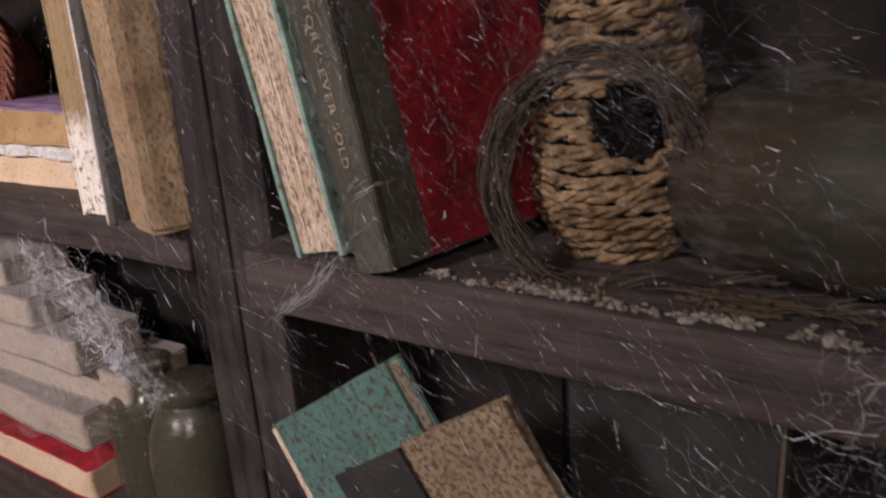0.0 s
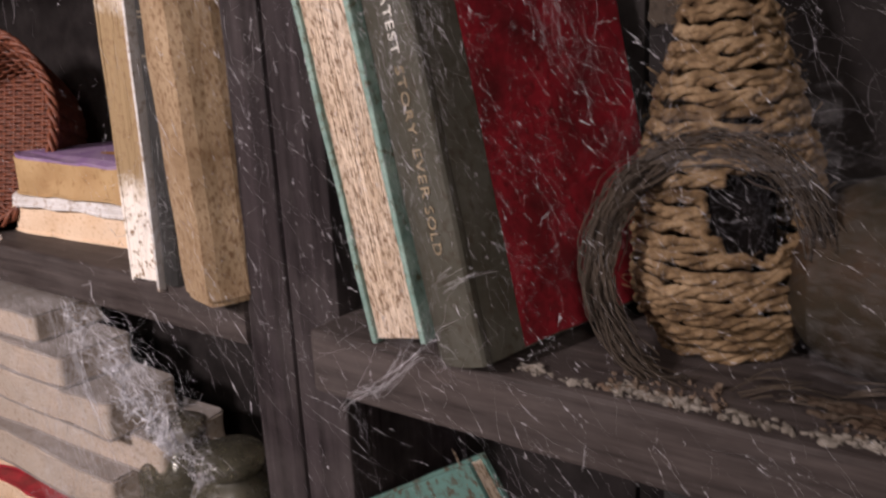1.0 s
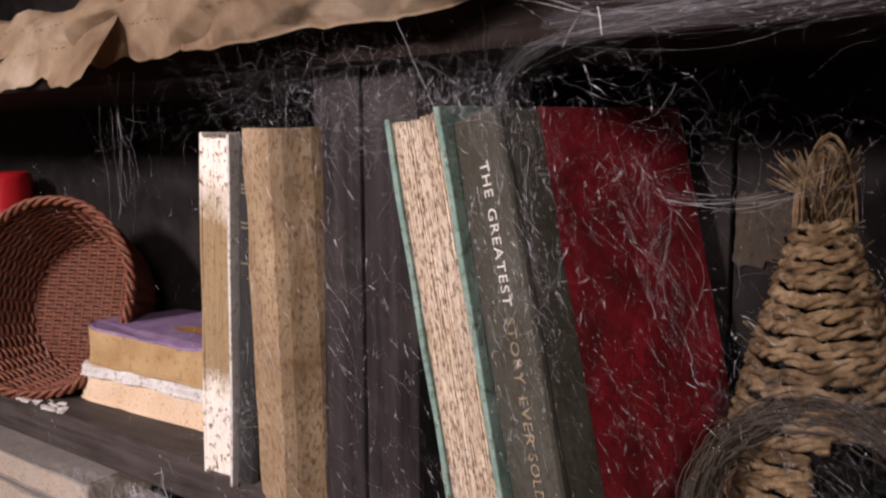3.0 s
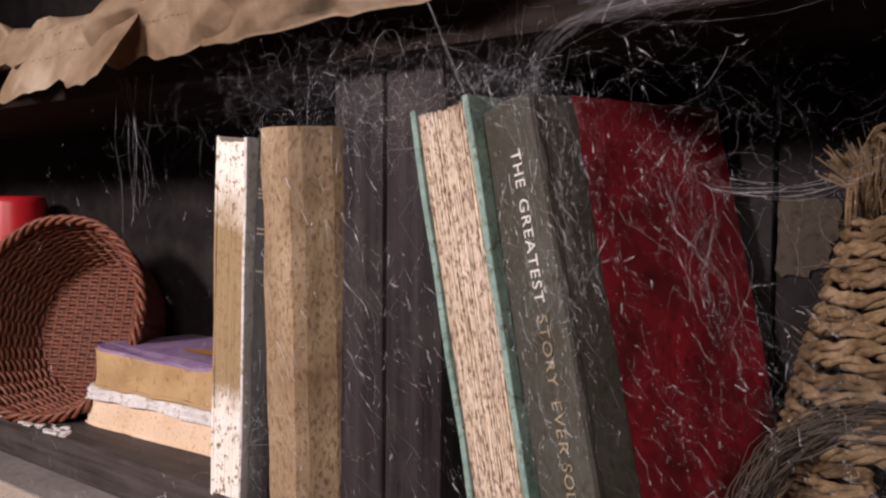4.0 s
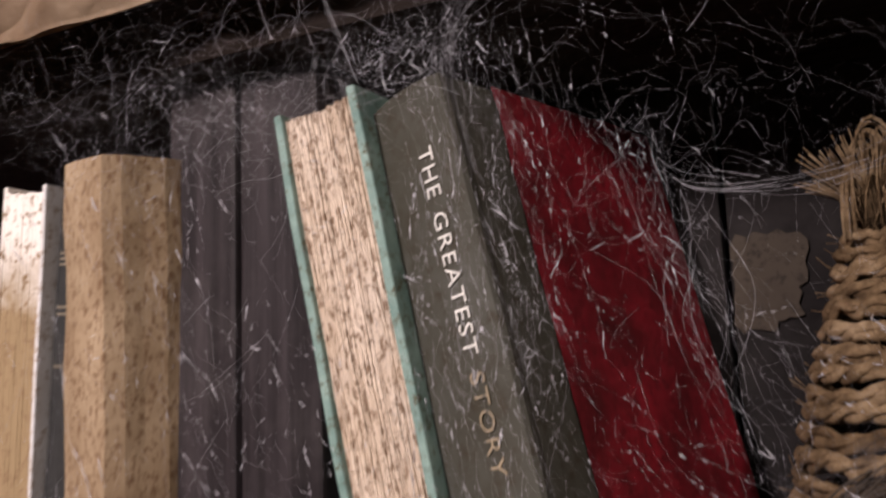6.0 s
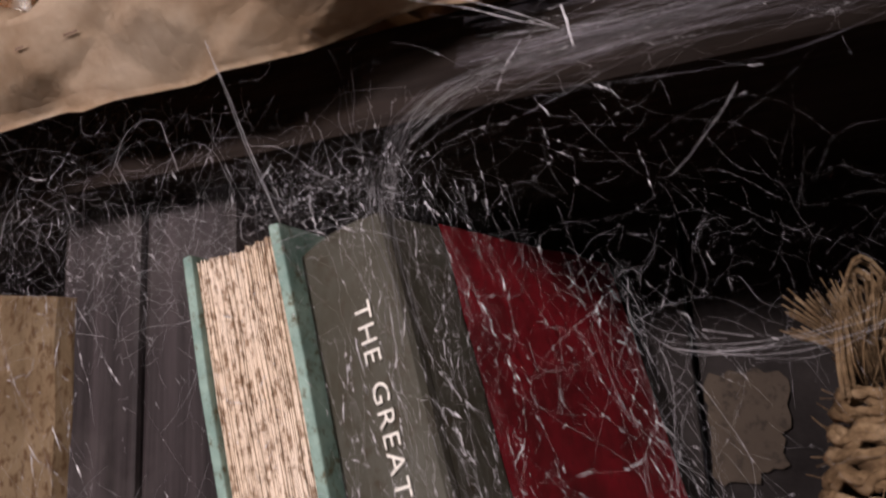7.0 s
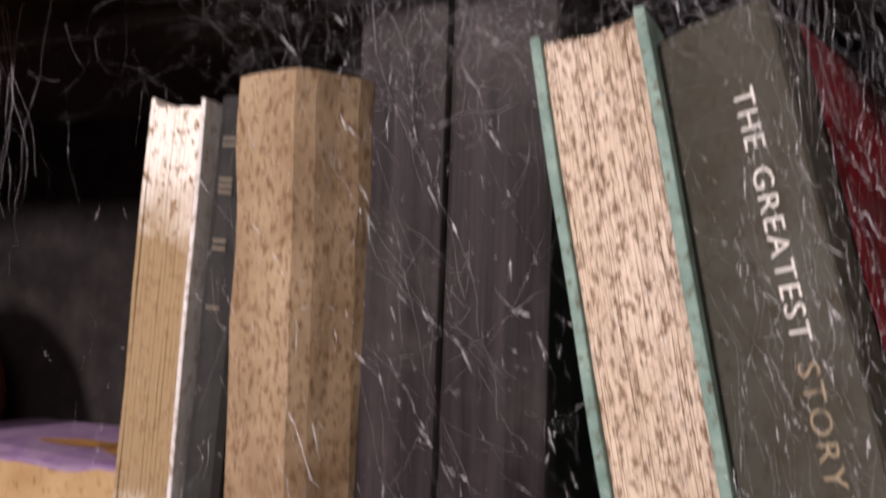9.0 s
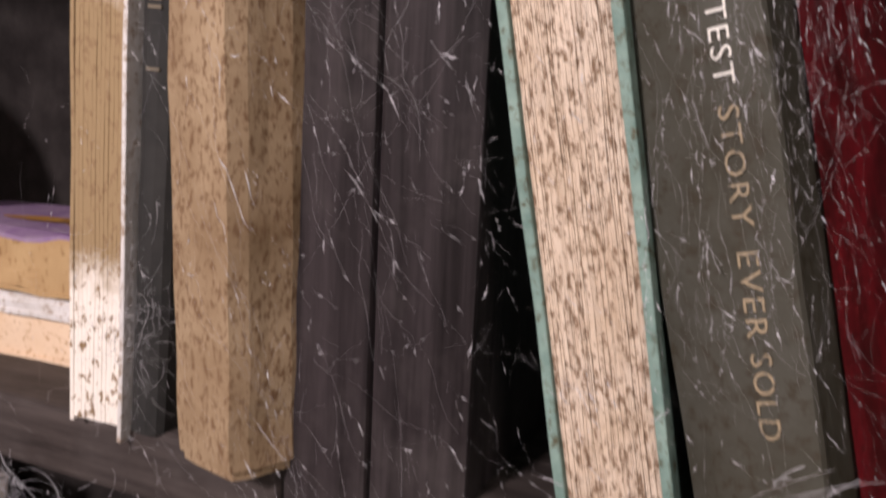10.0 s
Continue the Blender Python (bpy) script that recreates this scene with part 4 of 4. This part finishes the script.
def veil(seed, count, xr, yr, zr, heading, spread, length, r=0.00005, glint=0.5, label="", fleck=0.0028):
    """Hair-thin strands strung at a slant, some with light glints shaped as thicker flecks."""
    rnd = random.Random(seed)
    t = Tubes()
    for k in range(count):
        c = Vector((rnd.uniform(*xr), rnd.uniform(*yr), rnd.uniform(*zr)))
        a = math.radians(rnd.gauss(heading, spread * 1.5))
        l = length * math.exp(rnd.gauss(0, 0.7))
        d = Vector((math.cos(a), rnd.gauss(0, 0.25), math.sin(a))) * l * 0.5
        pts = sag_line(c - d, c + d, rnd.uniform(-0.03, 0.08) * l, 0.09 * l, 10, rnd, k * 0.37 + seed)
        t.add(pts, [r * rnd.uniform(0.15, 0.55) for _ in pts])
        while rnd.random() < glint:
            s = rnd.uniform(0.05, 0.85) * 10
            i = int(s)
            p = pts[i].lerp(pts[i + 1], s - i)
            way = (pts[i + 1] - pts[i]).normalized()
            q = p + way * fleck * math.exp(rnd.gauss(-1.1, 0.7))
            w = r * (rnd.uniform(1.8, 5.0) if rnd.random() < 0.88 else rnd.uniform(5.0, 8.0))
            t.add([p, p.lerp(q, 0.5) + Vector((rnd.gauss(0, 0.0002), 0, rnd.gauss(0, 0.0002))), q], [w * 0.4, w, w * 0.3], 4)
    return hang(t, label)


def tangle(seed, count, centre, size, length, r=0.00007, mat=None, label="", curl=1.0, drift=(0, 0, 0), bead_glint=0.0):
    """A knot of curling fibres, some of them thicker."""
    rnd = random.Random(seed)
    t = Tubes()
    drift = Vector(drift)
    for k in range(count):
        p = Vector([c + rnd.gauss(0, s) for c, s in zip(centre, size)])
        d = (Vector((rnd.gauss(0, 1), rnd.gauss(0, 0.6), rnd.gauss(0, 1))).normalized() + drift).normalized()
        n = rnd.randrange(7, 18)
        step = length * math.exp(rnd.gauss(0, 0.5)) / n
        pts = [p]
        for i in range(n):
            d = (d + noise.noise_vector(p * 45 + Vector((k * 0.61, seed, i * 0.15))) * curl * 0.6 + drift * 0.1).normalized()
            p = p + d * step
            pts.append(p)
        w = r * (0.55 if rnd.random() < 0.85 else rnd.uniform(0.8, 1.5))
        t.add(pts, [w * rnd.uniform(0.3, 1.5) for _ in pts])
        # Short thick beads shape glints of light on some fibres.
        while rnd.random() < bead_glint:
            i = rnd.randrange(n)
            q = pts[i] + (pts[i + 1] - pts[i]).normalized() * rnd.uniform(0.0004, 0.0012)
            t.add([pts[i], (pts[i] + q) / 2, q], [r * 1.2, r * rnd.uniform(2.0, 4.5), r], 4)
    return hang(t, label, mat)


def swept(seed, controls, count, spread, r, label, mat=None, wild=0.004):
    """Threads drawn along a bent way through some points, spread a little round it."""
    rnd = random.Random(seed)
    t = Tubes()
    ctrl = [Vector(c) for c in controls]
    for k in range(count):
        offs = [Vector([rnd.gauss(0, s) for s in spread]) for _ in ctrl]
        c = [p + o for p, o in zip(ctrl, offs)]
        a0, a1 = sorted((rnd.uniform(-0.1, 0.6), rnd.uniform(0.3, 1.1)))
        pts = []
        for i in range(17):
            s = min(max(a0 + (a1 - a0) * i / 16, 0.0), 1.0) * (len(c) - 1)
            j = min(int(s), len(c) - 2)
            u = s - j
            p0, p1, p2, p3 = c[max(j - 1, 0)], c[j], c[j + 1], c[min(j + 2, len(c) - 1)]
            p = 0.5 * (2 * p1 + (p2 - p0) * u + (2 * p0 - 5 * p1 + 4 * p2 - p3) * u * u + (3 * p1 - p0 - 3 * p2 + p3) * u ** 3)
            pts.append(p + noise.noise_vector(p * 25 + Vector((k * 0.3, seed, 0))) * wild)
        if (pts[0] - pts[-1]).length > 0.002:
            w = r * (1.0 if rnd.random() < 0.75 else rnd.uniform(1.5, 2.6))
            t.add(pts, [w * rnd.uniform(0.4, 1.4) for _ in pts])
    return hang(t, label, mat)


def strands(seed, ends_a, ends_b, count, sag, r, label, mat=None, jit=0.006):
    """Threads drawn from one stretch to another; each stretch is two points."""
    rnd = random.Random(seed)
    t = Tubes()
    for k in range(count):
        p = Vector(ends_a[0]).lerp(Vector(ends_a[1]), rnd.random())
        q = Vector(ends_b[0]).lerp(Vector(ends_b[1]), rnd.random())
        pts = sag_line(p, q, sag * rnd.uniform(0.2, 1.4), jit, 16, rnd, k * 0.53 + seed)
        t.add(pts, [r * rnd.uniform(0.5, 1.6) for _ in pts])
    return hang(t, label, mat)


def film(seed, corners, nu, nv, bulge, mat, label):
    """A matted sheet of web between four corners."""
    a, b, c, d = [Vector(p) for p in corners]
    bm = bmesh.new()
    grid = []
    for j in range(nv + 1):
        row = []
        for i in range(nu + 1):
            u, v = i / nu, j / nv
            p = a.lerp(b, u).lerp(d.lerp(c, u), v)
            w = math.sin(math.pi * u) * 0.5 + 0.5
            p += noise.noise_vector(p * 28 + Vector((seed, 0, 0))) * bulge * w
            row.append(bm.verts.new(p))
        grid.append(row)
    for j in range(nv):
        for i in range(nu):
            bm.faces.new((grid[j][i], grid[j][i + 1], grid[j + 1][i + 1], grid[j + 1][i]))
    return tagged(part("cobweb_film", bm, mat, None, "", True), label, "cobweb", "", "stuff")


def net(seed, p, q, wide, nodes, links, r, label, mat=None):
    """A torn net of knotted strands along a band."""
    rnd = random.Random(seed)
    p, q = Vector(p), Vector(q)
    across = (q - p).cross(Vector((0, 1, 0))).normalized()
    pts = []
    for k in range(nodes):
        s = rnd.betavariate(1.3, 1.1)
        pts.append(p.lerp(q, s) + across * rnd.gauss(0, wide * (0.5 + 0.7 * math.sin(math.pi * s))) + Vector((0, rnd.gauss(0, 0.004), 0)))
    t = Tubes()
    for k, a in enumerate(pts):
        near = sorted(pts, key=lambda b: (b - a).length)[1:links + 4]
        for b in rnd.sample(near, links):
            line = sag_line(a, b + (b - a) * rnd.uniform(-0.2, 0.6), rnd.uniform(0, 0.004), 0.006, 8, rnd, k * 0.7 + seed)
            w = r * math.exp(rnd.gauss(0, 0.6))
            t.add(line, [w * rnd.uniform(0.5, 1.6) for _ in line])
    return hang(t, label, mat)


THIN = "thin white cobweb strands strung across the shelf front"
veil(1, 130, (-0.05, 0.30), (-0.035, 0.012), (-0.10, 0.20), -44, 13, 0.034, 0.000030, 0.85, THIN)
veil(2, 85, (-0.13, 0.05), (-0.030, 0.010), (-0.06, 0.25), -56, 15, 0.026, 0.000028, 0.83, THIN)
veil(3, 80, (-0.45, -0.10), (-0.02, 0.02), (-0.05, 0.22), -72, 18, 0.022, 0.000026, 0.75, THIN)
veil(4, 230, (0.03, 0.105), (-0.012, 0.03), (0.04, 0.212), -66, 14, 0.012, 0.000015, 0.85, "fine cobweb drawn down over the red book", 0.0018)
veil(5, 300, (0.015, 0.06), (-0.018, -0.006), (0.08, 0.238), -80, 8, 0.014, 0.000026, 0.7, "fine cobweb clinging to the grey book", 0.0025)
veil(6, 176, (-0.02, 0.34), (-0.05, 0.0), (-0.14, 0.0), -36, 12, 0.034, 0.000032, 0.86, THIN)
veil(7, 48, (-0.12, -0.04), (-0.05, 0.0), (0.0, 0.24), -58, 10, 0.05, 0.000038, 0.6, THIN, 0.010)
veil(8, 95, (0.10, 0.30), (-0.03, 0.03), (0.0, 0.16), -40, 16, 0.035, 0.000021, 0.65, THIN, 0.003)
# packed under the upper shelf
tangle(11, 110, (0.0, 0.0, 0.248), (0.032, 0.010, 0.008), 0.022, 0.000021, WEB_DARK, "dense grey cobweb packed between the books and upper shelf")
tangle(12, 81, (-0.09, -0.004, 0.250), (0.05, 0.012, 0.010), 0.035, 0.000023, WEB_DARK, "grey cobweb hanging under the upper shelf")
tangle(31, 29, (-0.10, -0.012, 0.250), (0.06, 0.008, 0.010), 0.045, 0.000031, WEB_MID, "loose white cobweb threads under the upper shelf", 1.3)
tangle(13, 96, (0.004, -0.010, 0.241), (0.016, 0.006, 0.004), 0.016, 0.000025, WEB, "white cobweb tuft on top of the books", 0.8, (0.1, 0, 0.5))
tangle(14, 18, (0.078, 0.030, 0.205), (0.012, 0.008, 0.010), 0.022, 0.000034, WEB, "white cobweb tuft over the red book", 2.2)
tangle(15, 18, (0.13, 0.05, 0.225), (0.04, 0.025, 0.016), 0.035, 0.000019, WEB_DARK, "grey cobweb filling the corner above the birdhouse", 2.2)
tangle(32, 9, (0.12, 0.02, 0.222), (0.04, 0.02, 0.016), 0.030, 0.000016, WEB_MID, "white cobweb threads in the corner above the birdhouse", 2.2)
swept(16, ((0.074, 0.028, 0.214), (0.090, 0.030, 0.200), (0.125, 0.040, 0.196), (0.165, 0.050, 0.210)), 9, (0.003, 0.003, 0.003), 0.000047, "cobweb swag between the red book and birdhouse", None, 0.002)
swept(33, ((0.078, 0.030, 0.215), (0.085, 0.032, 0.190), (0.100, 0.036, 0.150), (0.115, 0.040, 0.110)), 9, (0.008, 0.004, 0.006), 0.000018, "cobweb strands trailing down the red book")
# drawn up from the grey book to the shelf edge
swept(17, ((0.034, -0.010, 0.200), (0.030, -0.013, 0.235), (0.042, -0.014, 0.258), (0.085, -0.010, 0.269), (0.20, -0.008, 0.275), (0.34, -0.008, 0.276)), 60, (0.003, 0.003, 0.002), 0.000028, "grey cobweb drawn up from the grey book to the shelf edge", WEB_DARK, 0.003)
swept(18, ((0.06, -0.006, 0.270), (0.14, -0.006, 0.275), (0.24, -0.006, 0.278), (0.36, -0.006, 0.280)), 90, (0.006, 0.003, 0.006), 0.000040, "grey cobweb blanket over the upper shelf edge", WEB_MID, 0.003)
strands(19, ((-0.005, -0.040, 0.276), (-0.006, -0.041, 0.279)), ((-0.002, -0.014, 0.2345), (-0.001, -0.014, 0.2345)), 2, 0.0, 0.00006, "single cobweb thread hanging from old paper", None, 0.0008)
strands(35, ((0.035, -0.035, 0.283), (0.035, -0.035, 0.283)), ((0.079, -0.015, 0.272), (0.079, -0.015, 0.272)), 2, -0.003, 0.00012, "cobweb thread between paper and shelf edge", None, 0.0008)
strands(55, ((0.081, -0.020, 0.275), (0.081, -0.020, 0.275)), ((0.083, -0.020, 0.264), (0.083, -0.020, 0.264)), 2, 0.0, 0.00026, "short thick cobweb shred on the shelf edge", None, 0.0006)
strands(56, ((0.117, -0.030, 0.243), (0.117, -0.030, 0.243)), ((0.099, 0.000, 0.235), (0.099, 0.000, 0.235)), 2, 0.002, 0.00005, "cobweb thread below the shelf edge", None, 0.0008)
strands(20, ((-0.30, -0.01, 0.27), (-0.24, -0.01, 0.27)), ((-0.30, 0.0, 0.16), (-0.26, 0.0, 0.20)), 8, 0.0, 0.00004, "cobweb threads hanging under the upper shelf")
tangle(36, 18, (-0.275, -0.004, 0.215), (0.012, 0.004, 0.022), 0.018, 0.000029, WEB, "cobweb shreds hanging under the upper shelf")
# under the left shelf
swept(21, ((-0.285, 0.006, -0.030), (-0.240, 0.0, -0.045), (-0.195, 0.0, -0.075), (-0.150, 0.004, -0.118)), 80, (0.008, 0.005, 0.011), 0.000055, "thick white cobweb drawn under the shelf edge", None, 0.016)
tangle(22, 40, (-0.198, 0.0, -0.078), (0.026, 0.008, 0.020), 0.022, 0.00008, WEB, "thick white cobweb clump under the shelf edge", 1.6, (0.2, 0, -0.25))
swept(37, ((-0.275, 0.006, -0.040), (-0.290, 0.004, -0.060), (-0.285, 0.004, -0.090), (-0.262, 0.004, -0.125)), 30, (0.0016, 0.002, 0.002), 0.000085, "looped cobweb strand under the shelf edge", None, 0.002)
film(39, ((-0.46, 0.03, -0.05), (-0.28, 0.03, -0.035), (-0.26, 0.03, -0.20), (-0.44, 0.03, -0.25)), 40, 30, 0.010, FILM, "cobweb veil over the stacked books")
strands(23, ((-0.42, 0.02, -0.04), (-0.28, 0.02, -0.03)), ((-0.42, 0.02, -0.24), (-0.26, 0.02, -0.17)), 60, 0.0, 0.00004, "cobweb veil over the stacked books", None, 0.012)
tangle(40, 120, (-0.30, 0.02, -0.18), (0.06, 0.01, 0.04), 0.040, 0.000048, WEB, "loose cobweb over the books and jars")
# foot of the teal book
tangle(24, 60, (0.045, -0.008, 0.014), (0.010, 0.006, 0.008), 0.022, 0.000054, WEB, "white cobweb at the foot of the teal book")
swept(25, ((0.046, -0.010, 0.020), (0.015, -0.006, -0.012), (-0.012, -0.002, -0.028), (-0.030, 0.004, -0.046)), 16, (0.003, 0.002, 0.003), 0.000062, "white cobweb threads at the foot of the teal book", None, 0.004)
swept(41, ((0.046, -0.010, 0.020), (0.052, -0.010, 0.045), (0.078, -0.006, 0.056)), 10, (0.003, 0.002, 0.003), 0.000054, "white cobweb threads on the grey book", None, 0.003)
swept(42, ((0.050, -0.004, -0.040), (0.062, -0.008, -0.055), (0.066, -0.008, -0.068)), 8, (0.0006, 0.001, 0.0006), 0.00022, "twisted cobweb shred hanging from the shelf", MOSS, 0.0012)
tangle(26, 12, (0.286, -0.02, -0.012), (0.005, 0.004, 0.020), 0.022, 0.00020, WEB, "thick curled white cobweb on the shelf edge", 4.0)
tangle(43, 120, (0.288, -0.015, -0.02), (0.010, 0.008, 0.03), 0.016, 0.000042, WEB, "white cobweb wisps on the shelf edge", 3.0)
tangle(27, 260, (0.165, 0.045, 0.100), (0.03, 0.010, 0.010), 0.03, 0.000036, WEB_DARK, "grey cobweb draped across the birdhouse")
film(44, ((0.205, 0.02, 0.02), (0.33, -0.005, 0.0), (0.34, -0.005, 0.11), (0.19, 0.03, 0.105)), 24, 20, 0.008, FILM_DARK, "dusty cobweb over the stoneware jar")
tangle(28, 50, (-0.188, 0.004, 0.045), (0.005, 0.004, 0.018), 0.016, 0.000062, WEB, "white cobweb on the black book")
tangle(29, 39, (-0.085, -0.005, 0.262), (0.05, 0.010, 0.008), 0.035, 0.000027, WEB_MID, "loose cobweb under the old paper")
tangle(30, 128, (-0.12, 0.03, 0.335), (0.03, 0.01, 0.012), 0.03, 0.000038, WEB, "cobweb over the bottles")
tangle(47, 24, (-0.075, 0.012, 0.20), (0.02, 0.004, 0.03), 0.022, 0.000038, WEB, "cobweb wisps on the divider")
veil(50, 90, (-0.12, 0.10), (-0.02, 0.01), (0.238, 0.264), -20, 40, 0.016, 0.00003, 0.6, "cobweb strands with glints shaped as flecks under the upper shelf", 0.003)
veil(51, 24, (0.05, 0.18), (0.0, 0.06), (0.19, 0.25), -12, 25, 0.012, 0.000011, 0.7, "cobweb strands with glints shaped as flecks above the birdhouse", 0.003)
veil(52, 150, (-0.01, 0.035), (-0.016, 0.0), (0.236, 0.252), 60, 35, 0.008, 0.000025, 0.55, "short bright cobweb fuzz on top of the books", 0.0025)
film(57, ((0.125, 0.047, 0.092), (0.205, 0.052, 0.098), (0.200, 0.062, 0.132), (0.132, 0.058, 0.122)), 24, 12, 0.004, FILM_DARK, "dusty cobweb band across the birdhouse")
veil(53, 260, (-0.13, 0.02), (-0.03, 0.012), (-0.04, 0.25), -56, 25, 0.008, 0.000016, 0.72, "cobweb strands with tiny glints shaped as flecks across the shelf front", 0.0025)
veil(54, 260, (0.10, 0.32), (-0.03, 0.03), (-0.12, 0.12), -40, 28, 0.010, 0.000018, 0.72, "cobweb strands with tiny glints shaped as flecks across the shelf front", 0.0025)
veil(60, 200, (0.06, 0.30), (-0.014, -0.006), (0.264, 0.292), 6, 14, 0.022, 0.000026, 0.7, "cobweb strands with glints shaped as flecks along the upper shelf edge", 0.003)
veil(61, 150, (-0.26, -0.15), (-0.006, 0.012), (-0.12, -0.02), -45, 45, 0.010, 0.000030, 0.7, "cobweb strands with glints shaped as flecks under the shelf edge", 0.003)
veil(62, 150, (0.10, 0.20), (0.02, 0.05), (0.03, 0.165), -52, 22, 0.020, 0.000024, 0.7, "fine cobweb drawn over the birdhouse", 0.003)
tangle(64, 70, (0.10, 0.015, 0.226), (0.045, 0.02, 0.016), 0.030, 0.000017, WEB, "fine curled cobweb in the dark above the red book", 2.0, (0.15, 0, 0), 0.6)
tangle(65, 170, (-0.07, -0.002, 0.240), (0.05, 0.012, 0.014), 0.030, 0.000018, WEB, "fine curled cobweb under the upper shelf", 2.0, (0.15, 0, 0), 0.6)
tangle(66, 35, (0.075, 0.0, 0.14), (0.02, 0.008, 0.05), 0.014, 0.000011, WEB, "fine curled cobweb on the red book", 1.6, (0.1, 0, -0.3), 0.65)

net(70, (-0.290, 0.0, -0.022), (-0.148, 0.0, -0.128), 0.011, 120, 3, 0.00010, "torn white cobweb net stretched under the shelf edge")
net(71, (-0.245, 0.0, -0.060), (-0.178, 0.0, -0.105), 0.009, 60, 3, 0.00017, "matted white cobweb knot under the shelf edge")
film(72, ((0.05, -0.012, 0.263), (0.40, -0.012, 0.266), (0.40, 0.004, 0.302), (0.05, 0.004, 0.300)), 60, 12, 0.004, FILM_MID, "grey cobweb blanket stretched along the upper shelf edge")
swept(75, ((0.070, 0.024, 0.222), (0.078, 0.030, 0.200), (0.088, 0.040, 0.165), (0.098, 0.044, 0.125)), 26, (0.010, 0.006, 0.008), 0.000018, "cobweb strands trailing down the red cloth", None, 0.006)
tangle(76, 70, (-0.182, 0.010, 0.050), (0.005, 0.004, 0.022), 0.018, 0.00007, WEB, "white cobweb wisps on the black book", 1.6)
veil(77, 260, (-0.12, 0.12), (-0.06, 0.0), (0.0, 0.25), -58, 30, 0.008, 0.000024, 0.66, "cobweb strands with glints shaped as flecks across the shelf front", 0.0028)
veil(78, 200, (0.05, 0.36), (-0.05, 0.01), (-0.12, 0.14), -40, 30, 0.008, 0.000026, 0.66, "cobweb strands with glints shaped as flecks across the shelf front", 0.0028)
veil(79, 130, (0.028, 0.062), (-0.016, 0.002), (0.13, 0.240), -78, 9, 0.012, 0.000015, 0.7, "fine cobweb drawn down the hinge of the grey spine", 0.002)
tangle(80, 45, (0.125, 0.045, 0.212), (0.032, 0.016, 0.013), 0.022, 0.000022, WEB, "curled bright cobweb between the red cloth and birdhouse", 2.2, (0, 0, 0), 0.72)
tangle(81, 110, (-0.07, -0.008, 0.247), (0.055, 0.010, 0.010), 0.030, 0.000030, WEB, "bright curled cobweb threads under the upper shelf", 2.4, (0.2, 0, 0), 0.5)
veil(82, 320, (-0.20, 0.12), (-0.03, 0.0), (0.02, 0.25), -60, 26, 0.004, 0.000028, 0.5, "cobweb strands with tiny glints shaped as specks over the books", 0.0018)
veil(83, 160, (0.08, 0.22), (0.0, 0.05), (0.0, 0.20), -45, 26, 0.006, 0.000030, 0.5, "cobweb strands with tiny glints shaped as specks over the birdhouse", 0.0020)
